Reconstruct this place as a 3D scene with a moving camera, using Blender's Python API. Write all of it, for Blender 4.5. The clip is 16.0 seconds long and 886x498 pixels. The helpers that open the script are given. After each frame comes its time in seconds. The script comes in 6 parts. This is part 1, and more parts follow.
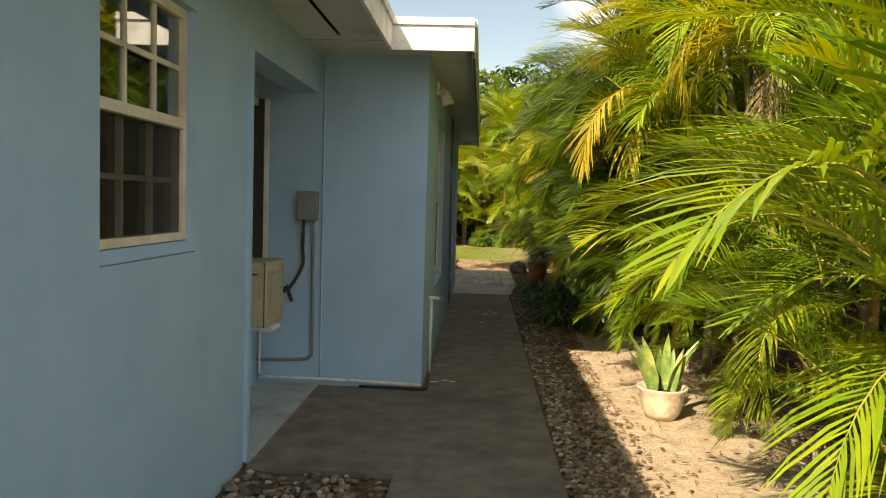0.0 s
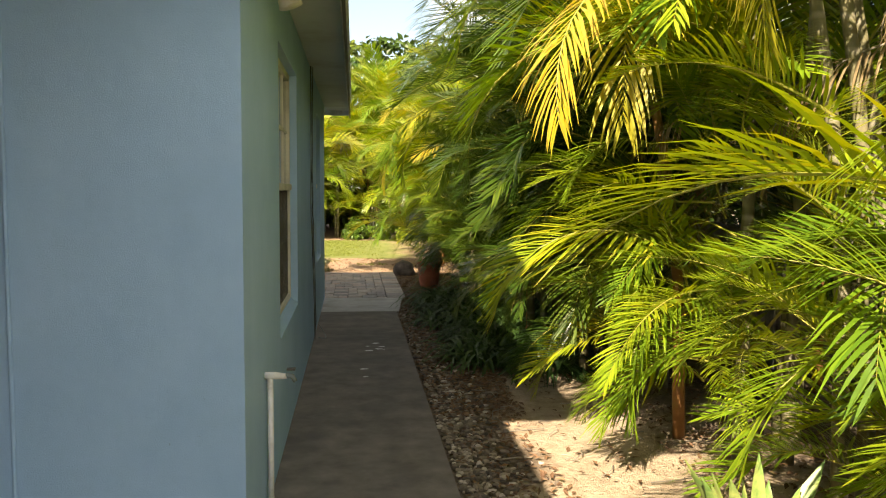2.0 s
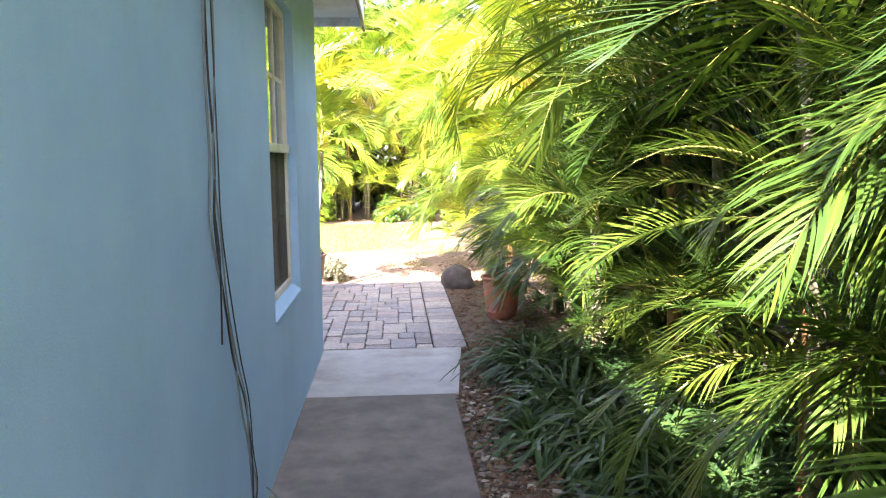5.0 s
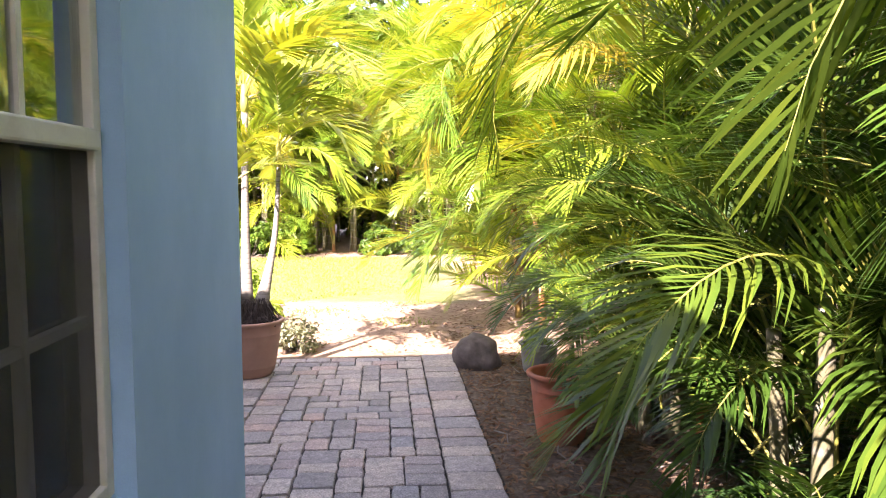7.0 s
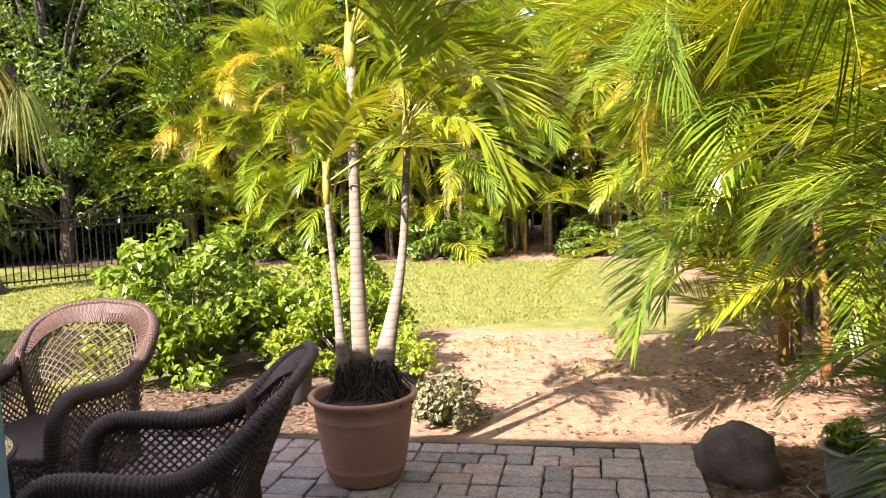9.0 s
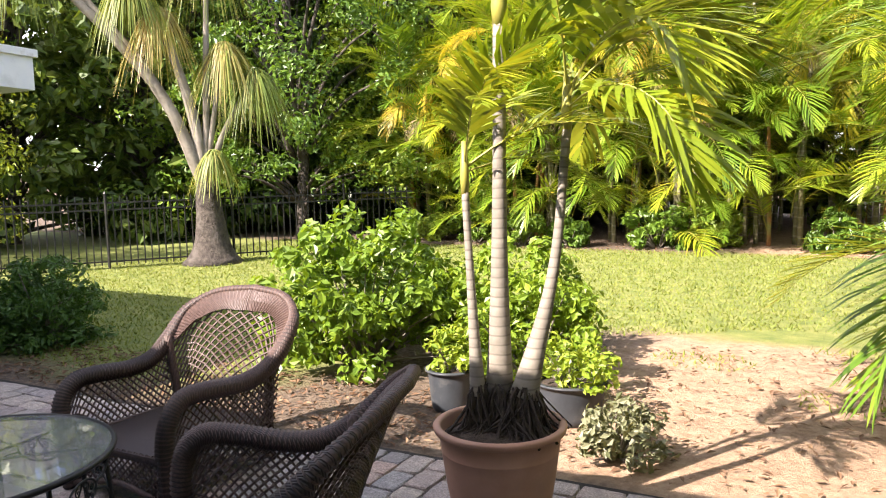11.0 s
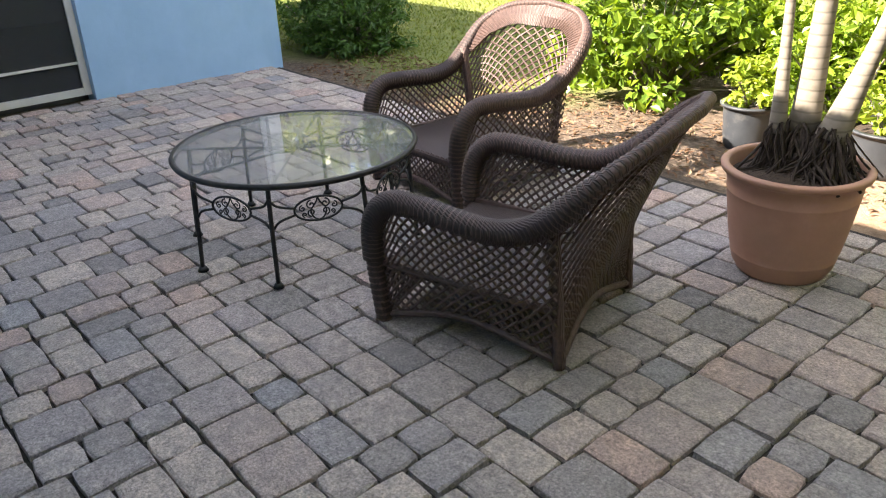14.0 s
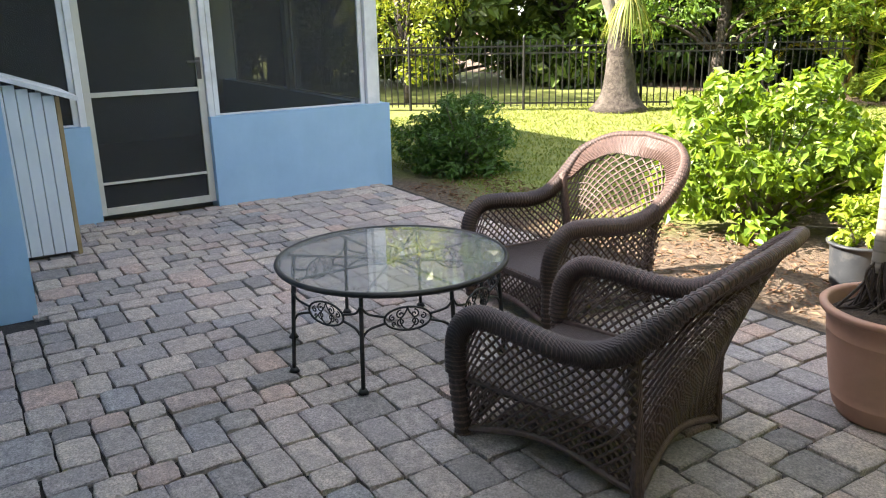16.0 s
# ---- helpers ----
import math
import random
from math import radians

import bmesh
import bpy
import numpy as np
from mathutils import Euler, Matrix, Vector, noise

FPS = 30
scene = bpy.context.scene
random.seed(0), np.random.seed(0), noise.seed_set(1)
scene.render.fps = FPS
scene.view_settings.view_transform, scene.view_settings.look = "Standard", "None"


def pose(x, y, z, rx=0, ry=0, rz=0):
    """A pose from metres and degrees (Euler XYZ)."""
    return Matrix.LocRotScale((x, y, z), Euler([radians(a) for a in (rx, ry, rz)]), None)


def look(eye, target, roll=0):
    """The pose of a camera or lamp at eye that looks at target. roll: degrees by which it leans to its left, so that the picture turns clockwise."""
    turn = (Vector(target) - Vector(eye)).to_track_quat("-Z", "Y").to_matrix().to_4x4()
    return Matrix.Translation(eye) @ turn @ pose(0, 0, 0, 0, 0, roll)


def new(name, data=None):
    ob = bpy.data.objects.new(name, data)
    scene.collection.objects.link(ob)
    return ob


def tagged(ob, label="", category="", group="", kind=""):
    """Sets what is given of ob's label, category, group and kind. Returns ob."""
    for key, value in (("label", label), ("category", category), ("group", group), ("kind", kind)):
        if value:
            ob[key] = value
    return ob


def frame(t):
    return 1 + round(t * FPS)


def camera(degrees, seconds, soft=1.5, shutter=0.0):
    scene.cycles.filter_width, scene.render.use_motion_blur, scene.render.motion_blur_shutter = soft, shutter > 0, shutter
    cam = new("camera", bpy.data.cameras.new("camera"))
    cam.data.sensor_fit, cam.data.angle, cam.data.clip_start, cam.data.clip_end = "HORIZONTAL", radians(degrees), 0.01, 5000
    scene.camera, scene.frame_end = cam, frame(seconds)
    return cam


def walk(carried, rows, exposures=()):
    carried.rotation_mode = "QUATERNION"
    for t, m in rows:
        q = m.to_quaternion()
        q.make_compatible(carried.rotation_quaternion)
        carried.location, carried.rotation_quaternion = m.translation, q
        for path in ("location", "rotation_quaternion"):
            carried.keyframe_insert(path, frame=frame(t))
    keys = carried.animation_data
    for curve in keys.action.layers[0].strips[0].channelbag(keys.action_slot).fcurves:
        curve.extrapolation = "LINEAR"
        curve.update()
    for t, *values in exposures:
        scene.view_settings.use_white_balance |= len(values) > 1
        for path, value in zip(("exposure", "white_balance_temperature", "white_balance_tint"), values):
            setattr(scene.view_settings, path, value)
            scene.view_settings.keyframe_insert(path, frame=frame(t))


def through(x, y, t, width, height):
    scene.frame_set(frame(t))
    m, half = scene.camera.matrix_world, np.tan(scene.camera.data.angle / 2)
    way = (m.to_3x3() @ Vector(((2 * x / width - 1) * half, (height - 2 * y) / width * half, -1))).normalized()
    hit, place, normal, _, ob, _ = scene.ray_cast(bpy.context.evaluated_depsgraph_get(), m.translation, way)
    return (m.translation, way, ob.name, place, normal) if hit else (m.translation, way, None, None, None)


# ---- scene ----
cam = camera(59.36, 16.0, soft=1.1)
PATH = [
    (0, 0.841, -0.818, 1.524, -3.49, -1.65, 2.82),
    (0.5, 0.744, -0.049, 1.535, -3.20, -0.46, -1.04),
    (1, 0.695, 0.757, 1.537, -3.62, 0.44, -1.71),
    (1.5, 0.691, 1.567, 1.531, -4.13, -0.17, -5.28),
    (2, 0.812, 2.443, 1.530, -4.36, -0.41, -6.51),
    (2.5, 0.881, 3.307, 1.511, -4.95, -0.40, -6.48),
    (3, 0.988, 4.160, 1.485, -5.28, -0.42, -6.33),
    (3.5, 1.002, 4.923, 1.470, -6.12, -0.19, -4.58),
    (4, 1.006, 5.751, 1.466, -6.83, 0.00, -4.01),
    (4.5, 1.017, 6.563, 1.467, -7.20, 0.12, -3.17),
    (5, 0.988, 7.324, 1.484, -6.51, 0.69, -3.55),
    (5.2, 0.997, 7.655, 1.496, -5.07, 0.57, -3.71),
    (7.3, 0.968, 10.699, 1.458, -4.68, 0.15, -4.27),
    (7.5, 0.947, 10.989, 1.455, -4.56, 0.61, -4.07),
    (8, 1.010, 11.645, 1.482, -4.95, 0.79, -0.39),
    (8.2, 1.046, 11.862, 1.479, -4.98, 1.48, 1.45),
    (8.5, 1.012, 12.274, 1.441, -4.88, 1.09, 3.54),
    (8.8, 1.034, 12.538, 1.450, -5.04, 1.45, 7.63),
    (9, 1.028, 12.680, 1.463, -5.24, 2.07, 10.51),
    (11.3, 1.187, 13.522, 1.478, -6.39, 1.43, 31.27),
    (11.5, 1.174, 13.524, 1.482, -6.44, 1.63, 33.73),
    (12, 1.194, 13.506, 1.473, -6.21, 2.10, 40.82),
    (12.5, 1.202, 13.501, 1.470, -6.16, 2.25, 44.55),
    (13, 1.190, 13.510, 1.458, -11.42, 2.12, 46.97),
    (13.5, 1.179, 13.504, 1.444, -22.53, 1.94, 47.86),
    (14, 1.179, 13.491, 1.445, -25.55, 2.01, 49.32),
    (14.5, 1.178, 13.488, 1.447, -25.93, 1.86, 50.37),
    (15, 1.184, 13.460, 1.451, -25.68, 1.82, 50.82),
    (15.5, 1.216, 13.418, 1.465, -18.88, 1.01, 51.52),
    (16, 1.263, 13.498, 1.451, -16.49, 1.12, 57.67),
]
walk(cam, [(t, pose(x, y, z, 90 + pitch, roll, yaw)) for t, x, y, z, pitch, roll, yaw in PATH],
     exposures=[(0.0, 1.0, 8600, 11), (1.0, 1.4, 8200, 12), (2.0, 1.55, 8100, 14), (3.0, 2.05, 7500, 21), (4.0, 2.8, 6300, 28), (5.0, 3.5, 6000, 32), (7.5, 2.6, 6500, 36), (8.2, 2.15, 6700, 33), (9.0, 1.95, 7000, 30), (12.0, 2.0, 6500, 18), (12.9, 2.25, 6500, 16), (13.6, 2.6, 6900, 17), (14.0, 2.6, 6900, 18), (15.0, 2.68, 6900, 18), (16.0, 2.6, 6800, 16)])

# ---- light: sun from behind the house, blue sky ----
SUN_DIR = Vector((-0.57, -1.03, 1.0)).normalized()
world = bpy.data.worlds.new("sky")
scene.world = world
world.use_nodes = True
wn = world.node_tree
sky = wn.nodes.new("ShaderNodeTexSky")
sky.sky_type, sky.sun_disc = "NISHITA", False
sky.sun_elevation = math.asin(SUN_DIR.z)
sky.sun_rotation = math.atan2(SUN_DIR.x, SUN_DIR.y)
sky.altitude, sky.air_density, sky.dust_density = 0, 1.0, 1.5
coord = wn.nodes.new("ShaderNodeTexCoord")
cloud = wn.nodes.new("ShaderNodeTexNoise")
cloud.inputs["Scale"].default_value, cloud.inputs["Detail"].default_value = 3.0, 8.0
ramp = wn.nodes.new("ShaderNodeValToRGB")
ramp.color_ramp.elements[0].position, ramp.color_ramp.elements[1].position = 0.48, 0.62
mixw = wn.nodes.new("ShaderNodeMixRGB")
mixw.inputs["Color2"].default_value = (9.0, 9.2, 9.6, 1)
wn.links.new(coord.outputs["Generated"], cloud.inputs["Vector"])
wn.links.new(cloud.outputs["Fac"], ramp.inputs["Fac"])
wn.links.new(ramp.outputs["Color"], mixw.inputs["Fac"])
wn.links.new(sky.outputs["Color"], mixw.inputs["Color1"])
wn.links.new(mixw.outputs["Color"], wn.nodes["Background"].inputs["Color"])
wn.nodes["Background"].inputs["Strength"].default_value = 0.10
sun = new("sun", bpy.data.lights.new("sun", "SUN"))
sun.data.energy, sun.data.angle, sun.data.color = 5.0, radians(0.53), (1.0, 0.93, 0.82)
sun.matrix_world = look(SUN_DIR * 30, (0, 0, 0))

# ---- materials ----
def nodes_of(name):
    m = bpy.data.materials.new(name)
    m.use_nodes = True
    n = m.node_tree
    return m, n, n.nodes["Principled BSDF"]


def noise_node(n, scale, detail=5.0, rough=0.6, vec=None):
    t = n.nodes.new("ShaderNodeTexNoise")
    t.inputs["Scale"].default_value, t.inputs["Detail"].default_value, t.inputs["Roughness"].default_value = scale, detail, rough
    if vec is None:
        vec = n.nodes.new("ShaderNodeNewGeometry").outputs["Position"]
    n.links.new(vec, t.inputs["Vector"])
    return t.outputs["Fac"]


def ramp_node(n, fac, stops):
    r = n.nodes.new("ShaderNodeValToRGB")
    el = r.color_ramp.elements
    while len(el) < len(stops):
        el.new(0.5)
    for e, (p, c) in zip(el, stops):
        e.position, e.color = p, (*c, 1)
    n.links.new(fac, r.inputs["Fac"])
    return r.outputs["Color"]


def mix_node(n, fac, a, b, mode="MIX"):
    x = n.nodes.new("ShaderNodeMixRGB")
    x.blend_type = mode
    for sock, v in ((x.inputs["Fac"], fac), (x.inputs["Color1"], a), (x.inputs["Color2"], b)):
        if isinstance(v, (int, float)):
            sock.default_value = v
        elif isinstance(v, tuple):
            sock.default_value = (*v, 1)
        else:
            n.links.new(v, sock)
    return x.outputs["Color"]


def bump_node(n, p, height, strength, distance=0.01):
    b = n.nodes.new("ShaderNodeBump")
    b.inputs["Strength"].default_value, b.inputs["Distance"].default_value = strength, distance
    n.links.new(height, b.inputs["Height"])
    n.links.new(b.outputs["Normal"], p.inputs["Normal"])


def surface(name, c1, c2, scale, rough=0.8, metal=0.0, bump=0.3, bscale=None, dist=0.004, stain=None, sscale=1.3, local=False, rnd=0.0, spec=0.4):
    """A mottled surface: two colours over noise, broad stains, fine relief, a tint by object."""
    m, n, p = nodes_of(name)
    vec = n.nodes.new("ShaderNodeTexCoord").outputs["Object"] if local else None
    col = ramp_node(n, noise_node(n, scale, vec=vec), [(0.3, c1), (0.7, c2)])
    if stain:
        s = ramp_node(n, noise_node(n, sscale, 7, 0.65, vec), [(0.48, (0, 0, 0)), (0.7, (1, 1, 1))])
        col = mix_node(n, s, col, stain)
    if rnd:
        info = n.nodes.new("ShaderNodeObjectInfo").outputs["Random"]
        k = ramp_node(n, info, [(0.0, (1 - rnd,) * 3), (1.0, (1 + rnd * 0.6,) * 3)])
        col = mix_node(n, 1.0, col, k, "MULTIPLY")
    n.links.new(col, p.inputs["Base Color"])
    p.inputs["Roughness"].default_value, p.inputs["Metallic"].default_value = rough, metal
    p.inputs["Specular IOR Level"].default_value = spec
    if bump:
        bump_node(n, p, noise_node(n, bscale or scale * 4, 6, 0.65, vec), bump, dist)
    return m


def leaf_material(name, stops, through=0.35, rough=0.4, island=True):
    """Foliage: colour by object and by leaf, light that passes through the blade."""
    m, n, p = nodes_of(name)
    info = n.nodes.new("ShaderNodeObjectInfo").outputs["Random"]
    geo = n.nodes.new("ShaderNodeNewGeometry")
    add = n.nodes.new("ShaderNodeMath")
    add.operation = "MULTIPLY_ADD"
    n.links.new(geo.outputs["Random Per Island"], add.inputs[0])
    add.inputs[1].default_value = 0.45 if island else 0.0
    sub = n.nodes.new("ShaderNodeMath")
    sub.operation = "MULTIPLY_ADD"
    n.links.new(info, sub.inputs[0])
    sub.inputs[1].default_value, sub.inputs[2].default_value = (0.6, -0.02) if island else (1.0, 0.0)
    n.links.new(sub.outputs[0], add.inputs[2])
    col = ramp_node(n, add.outputs[0], stops)
    col = mix_node(n, 0.5, col, ramp_node(n, noise_node(n, 9.0), [(0.3, (0.55, 0.6, 0.5)), (0.7, (1, 1, 1))]), "MULTIPLY")
    n.links.new(col, p.inputs["Base Color"])
    p.inputs["Roughness"].default_value, p.inputs["Specular IOR Level"].default_value = rough, 0.45
    tr = n.nodes.new("ShaderNodeBsdfTranslucent")
    n.links.new(mix_node(n, 1.0, col, (1.5, 1.35, 0.5), "MULTIPLY"), tr.inputs["Color"])
    mx = n.nodes.new("ShaderNodeMixShader")
    mx.inputs["Fac"].default_value = through
    n.links.new(p.outputs[0], mx.inputs[1])
    n.links.new(tr.outputs[0], mx.inputs[2])
    n.links.new(mx.outputs[0], n.nodes["Material Output"].inputs["Surface"])
    return m


def pane_material(name, tint, base=0.06, sky_veil=0.0):
    m, n, p = nodes_of(name)
    t = n.nodes.new("ShaderNodeBsdfTransparent")
    t.inputs["Color"].default_value = (*tint, 1)
    g = n.nodes.new("ShaderNodeBsdfGlossy")
    g.inputs["Roughness"].default_value = 0.02
    lw = n.nodes.new("ShaderNodeLayerWeight")
    lw.inputs["Blend"].default_value = 0.5
    pw = n.nodes.new("ShaderNodeMath")
    pw.operation, pw.inputs[1].default_value = "POWER", 3.5
    n.links.new(lw.outputs["Facing"], pw.inputs[0])
    f = n.nodes.new("ShaderNodeMath")
    f.operation, f.use_clamp, f.inputs[1].default_value, f.inputs[2].default_value = "MULTIPLY_ADD", True, 0.9, base
    n.links.new(pw.outputs[0], f.inputs[0])
    mx = n.nodes.new("ShaderNodeMixShader")
    n.links.new(f.outputs[0], mx.inputs["Fac"])
    n.links.new(t.outputs[0], mx.inputs[1])
    n.links.new(g.outputs[0], mx.inputs[2])
    out = mx.outputs[0]
    # pale diffuse film painted over the glass in place of reflected sky
    if sky_veil:
        film = n.nodes.new("ShaderNodeBsdfDiffuse")
        film.inputs["Color"].default_value = (0.75, 0.76, 0.74, 1)
        veil = n.nodes.new("ShaderNodeMixShader")
        spread = ramp_node(n, noise_node(n, 9.0, 6, 0.6), [(0.3, (sky_veil * 0.6,) * 3), (0.7, (sky_veil * 1.3,) * 3)])
        n.links.new(spread, veil.inputs["Fac"])
        n.links.new(out, veil.inputs[1])
        n.links.new(film.outputs[0], veil.inputs[2])
        out = veil.outputs[0]
    n.links.new(out, n.nodes["Material Output"].inputs["Surface"])
    return m


def screen_material(name, colour, cover):
    m, n, p = nodes_of(name)
    p.inputs["Base Color"].default_value, p.inputs["Roughness"].default_value = (*colour, 1), 0.7
    t = n.nodes.new("ShaderNodeBsdfTransparent")
    mx = n.nodes.new("ShaderNodeMixShader")
    mx.inputs["Fac"].default_value = cover
    n.links.new(t.outputs[0], mx.inputs[1])
    n.links.new(p.outputs[0], mx.inputs[2])
    n.links.new(mx.outputs[0], n.nodes["Material Output"].inputs["Surface"])
    return m




def stucco_material():
    """Blue painted stucco: fine sand relief, faint trowel waves, run-down streaks and grime of its own."""
    m, n, p = nodes_of("blue_stucco")
    pos = n.nodes.new("ShaderNodeNewGeometry").outputs["Position"]
    mp = n.nodes.new("ShaderNodeMapping")
    mp.inputs["Scale"].default_value = (3.2, 3.2, 0.55)
    n.links.new(pos, mp.inputs["Vector"])
    col = ramp_node(n, noise_node(n, 2.2, 6, 0.65), [(0.3, (0.305, 0.485, 0.665)), (0.7, (0.36, 0.55, 0.735))])
    streak = ramp_node(n, noise_node(n, 1.0, 7, 0.7, mp.outputs[0]), [(0.3, (0.86, 0.88, 0.88)), (0.7, (1, 1, 1))])
    col = mix_node(n, 0.45, col, streak, "MULTIPLY")
    spots = ramp_node(n, noise_node(n, 38.0, 3, 0.6), [(0.73, (0, 0, 0)), (0.80, (0.55, 0.55, 0.55))])
    col = mix_node(n, spots, col, (0.20, 0.25, 0.29))
    n.links.new(col, p.inputs["Base Color"])
    p.inputs["Roughness"].default_value, p.inputs["Specular IOR Level"].default_value = 0.72, 0.35
    add = n.nodes.new("ShaderNodeMath")
    add.operation = "MULTIPLY_ADD"
    n.links.new(noise_node(n, 6.0, 3, 0.5), add.inputs[0])
    add.inputs[1].default_value = 4.0
    n.links.new(noise_node(n, 170.0, 5, 0.65), add.inputs[2])
    bump_node(n, p, add.outputs[0], 0.4, 0.004)
    return m


STUCCO = stucco_material()
WHITE = surface("white_paint", (0.72, 0.73, 0.72), (0.80, 0.80, 0.78), 5.0, 0.5, bump=0.12, bscale=60, dist=0.002, stain=(0.55, 0.55, 0.52), sscale=3.0)
# white sash paint, tinted cream for light bounced off the greenery
SASHWHITE = surface("bounce_tinted_sash_paint", (0.62, 0.59, 0.47), (0.72, 0.69, 0.57), 5.0, 0.5, bump=0.15, bscale=60, dist=0.002, stain=(0.46, 0.42, 0.32), sscale=3.5)
OLDWHITE = surface("chipped_white_paint", (0.70, 0.70, 0.68), (0.82, 0.82, 0.80), 4.0, 0.6, bump=0.4, bscale=50, dist=0.003, stain=(0.36, 0.32, 0.27), sscale=5.0)
SOFFIT = surface("soffit_paint", (0.50, 0.56, 0.58), (0.56, 0.61, 0.62), 3.0, 0.8, bump=0.15, bscale=60, stain=(0.42, 0.44, 0.42), sscale=2.0)
ROOFING = surface("roofing", (0.45, 0.45, 0.44), (0.58, 0.58, 0.56), 6.0, 0.9, bump=0.3)
DARKTRIM = surface("dark_drip_edge", (0.05, 0.045, 0.04), (0.10, 0.09, 0.08), 9.0, 0.6)
CONCRETE = surface("old_concrete", (0.12, 0.104, 0.09), (0.225, 0.197, 0.17), 5.0, 0.9, bump=0.5, bscale=90, dist=0.004, stain=(0.09, 0.085, 0.08), sscale=1.1)
NEWCONCRETE = surface("new_concrete", (0.34, 0.33, 0.31), (0.45, 0.44, 0.42), 5.0, 0.9, bump=0.4, bscale=90, dist=0.004, stain=(0.27, 0.25, 0.22), sscale=2.0)
SLAB = surface("painted_slab", (0.36, 0.42, 0.44), (0.44, 0.50, 0.52), 5.0, 0.7, bump=0.3, bscale=80, stain=(0.25, 0.27, 0.27), sscale=2.2)
PALMLEAF = leaf_material("areca_leaf", [(0.0, (0.08, 0.17, 0.015)), (0.35, (0.16, 0.27, 0.02)), (0.7, (0.29, 0.37, 0.025)), (0.92, (0.46, 0.43, 0.03)), (1.0, (0.58, 0.40, 0.05))], 0.3, 0.33)
# areca leaf darkened in colour for the palms that stand in shade
SHADEPALM = leaf_material("shade_toned_palm_leaf", [(0.0, (0.027, 0.07, 0.010)), (0.5, (0.058, 0.115, 0.014)), (1.0, (0.145, 0.195, 0.019))], 0.3, 0.33)
POTPALMLEAF = leaf_material("potted_palm_leaf", [(0.0, (0.14, 0.22, 0.015)), (0.6, (0.25, 0.31, 0.02)), (1.0, (0.42, 0.38, 0.03))], 0.28)
GOLDLEAF = leaf_material("yellowed_palm_leaf", [(0.0, (0.30, 0.32, 0.03)), (0.5, (0.48, 0.41, 0.035)), (1.0, (0.56, 0.37, 0.06))], 0.35, 0.45)
DRYLEAF = leaf_material("dry_frond", [(0.0, (0.20, 0.14, 0.075)), (1.0, (0.40, 0.29, 0.15))], 0.2, 0.7)
TREELEAF = leaf_material("tree_leaf", [(0.0, (0.06, 0.13, 0.018)), (0.5, (0.15, 0.26, 0.03)), (1.0, (0.31, 0.38, 0.045))], 0.3)
# leaf for the back rows of trees, their shade put into the colour
FARLEAF = leaf_material("shade_toned_tree_leaf", [(0.0, (0.018, 0.042, 0.008)), (0.5, (0.055, 0.11, 0.016)), (1.0, (0.15, 0.20, 0.03))], 0.2)
LIMELEAF = leaf_material("lime_leaf", [(0.0, (0.13, 0.20, 0.02)), (0.6, (0.24, 0.31, 0.03)), (1.0, (0.40, 0.37, 0.06))], 0.33)
SHRUBLEAF = leaf_material("shrub_leaf", [(0.0, (0.10, 0.19, 0.02)), (0.55, (0.22, 0.33, 0.03)), (0.9, (0.36, 0.42, 0.05)), (1.0, (0.46, 0.36, 0.10))], 0.35)
EVERGREEN = leaf_material("evergreen_shrub_leaf", [(0.0, (0.05, 0.12, 0.02)), (0.5, (0.10, 0.20, 0.035)), (1.0, (0.20, 0.29, 0.05))], 0.3)
FERNLEAF = leaf_material("fern_leaf", [(0.0, (0.022, 0.06, 0.016)), (0.6, (0.045, 0.10, 0.024)), (1.0, (0.085, 0.15, 0.03))], 0.25)
GRASS = leaf_material("grass_blade", [(0.0, (0.09, 0.15, 0.02)), (0.5, (0.17, 0.22, 0.03)), (1.0, (0.29, 0.30, 0.065))], 0.25, 0.6)
TUFTLEAF = leaf_material("ponytail_leaf", [(0.0, (0.10, 0.17, 0.03)), (0.45, (0.20, 0.26, 0.05)), (0.75, (0.42, 0.36, 0.11)), (1.0, (0.50, 0.37, 0.15))], 0.3, 0.5)
TRUNKBARK = surface("rough_brown_bark", (0.03, 0.025, 0.02), (0.095, 0.08, 0.066), 14.0, 0.95, bump=1.0, bscale=22, dist=0.04, stain=(0.14, 0.125, 0.105), sscale=3.0)
BARK = surface("grey_bark", (0.16, 0.14, 0.11), (0.32, 0.29, 0.24), 8.0, 0.9, bump=0.8, bscale=30, dist=0.01, stain=(0.10, 0.09, 0.06), sscale=4.0)
ORANGESTEM = surface("orange_leaf_sheath", (0.22, 0.095, 0.035), (0.33, 0.16, 0.05), 8.0, 0.6, bump=0.3, stain=(0.22, 0.24, 0.06), sscale=3.0)
RACHIS = surface("rachis", (0.22, 0.24, 0.04), (0.34, 0.30, 0.06), 6.0, 0.5, bump=0)
SOIL = surface("potting_soil", (0.03, 0.022, 0.016), (0.07, 0.05, 0.035), 40.0, 0.95, bump=0.9, bscale=60, dist=0.02)


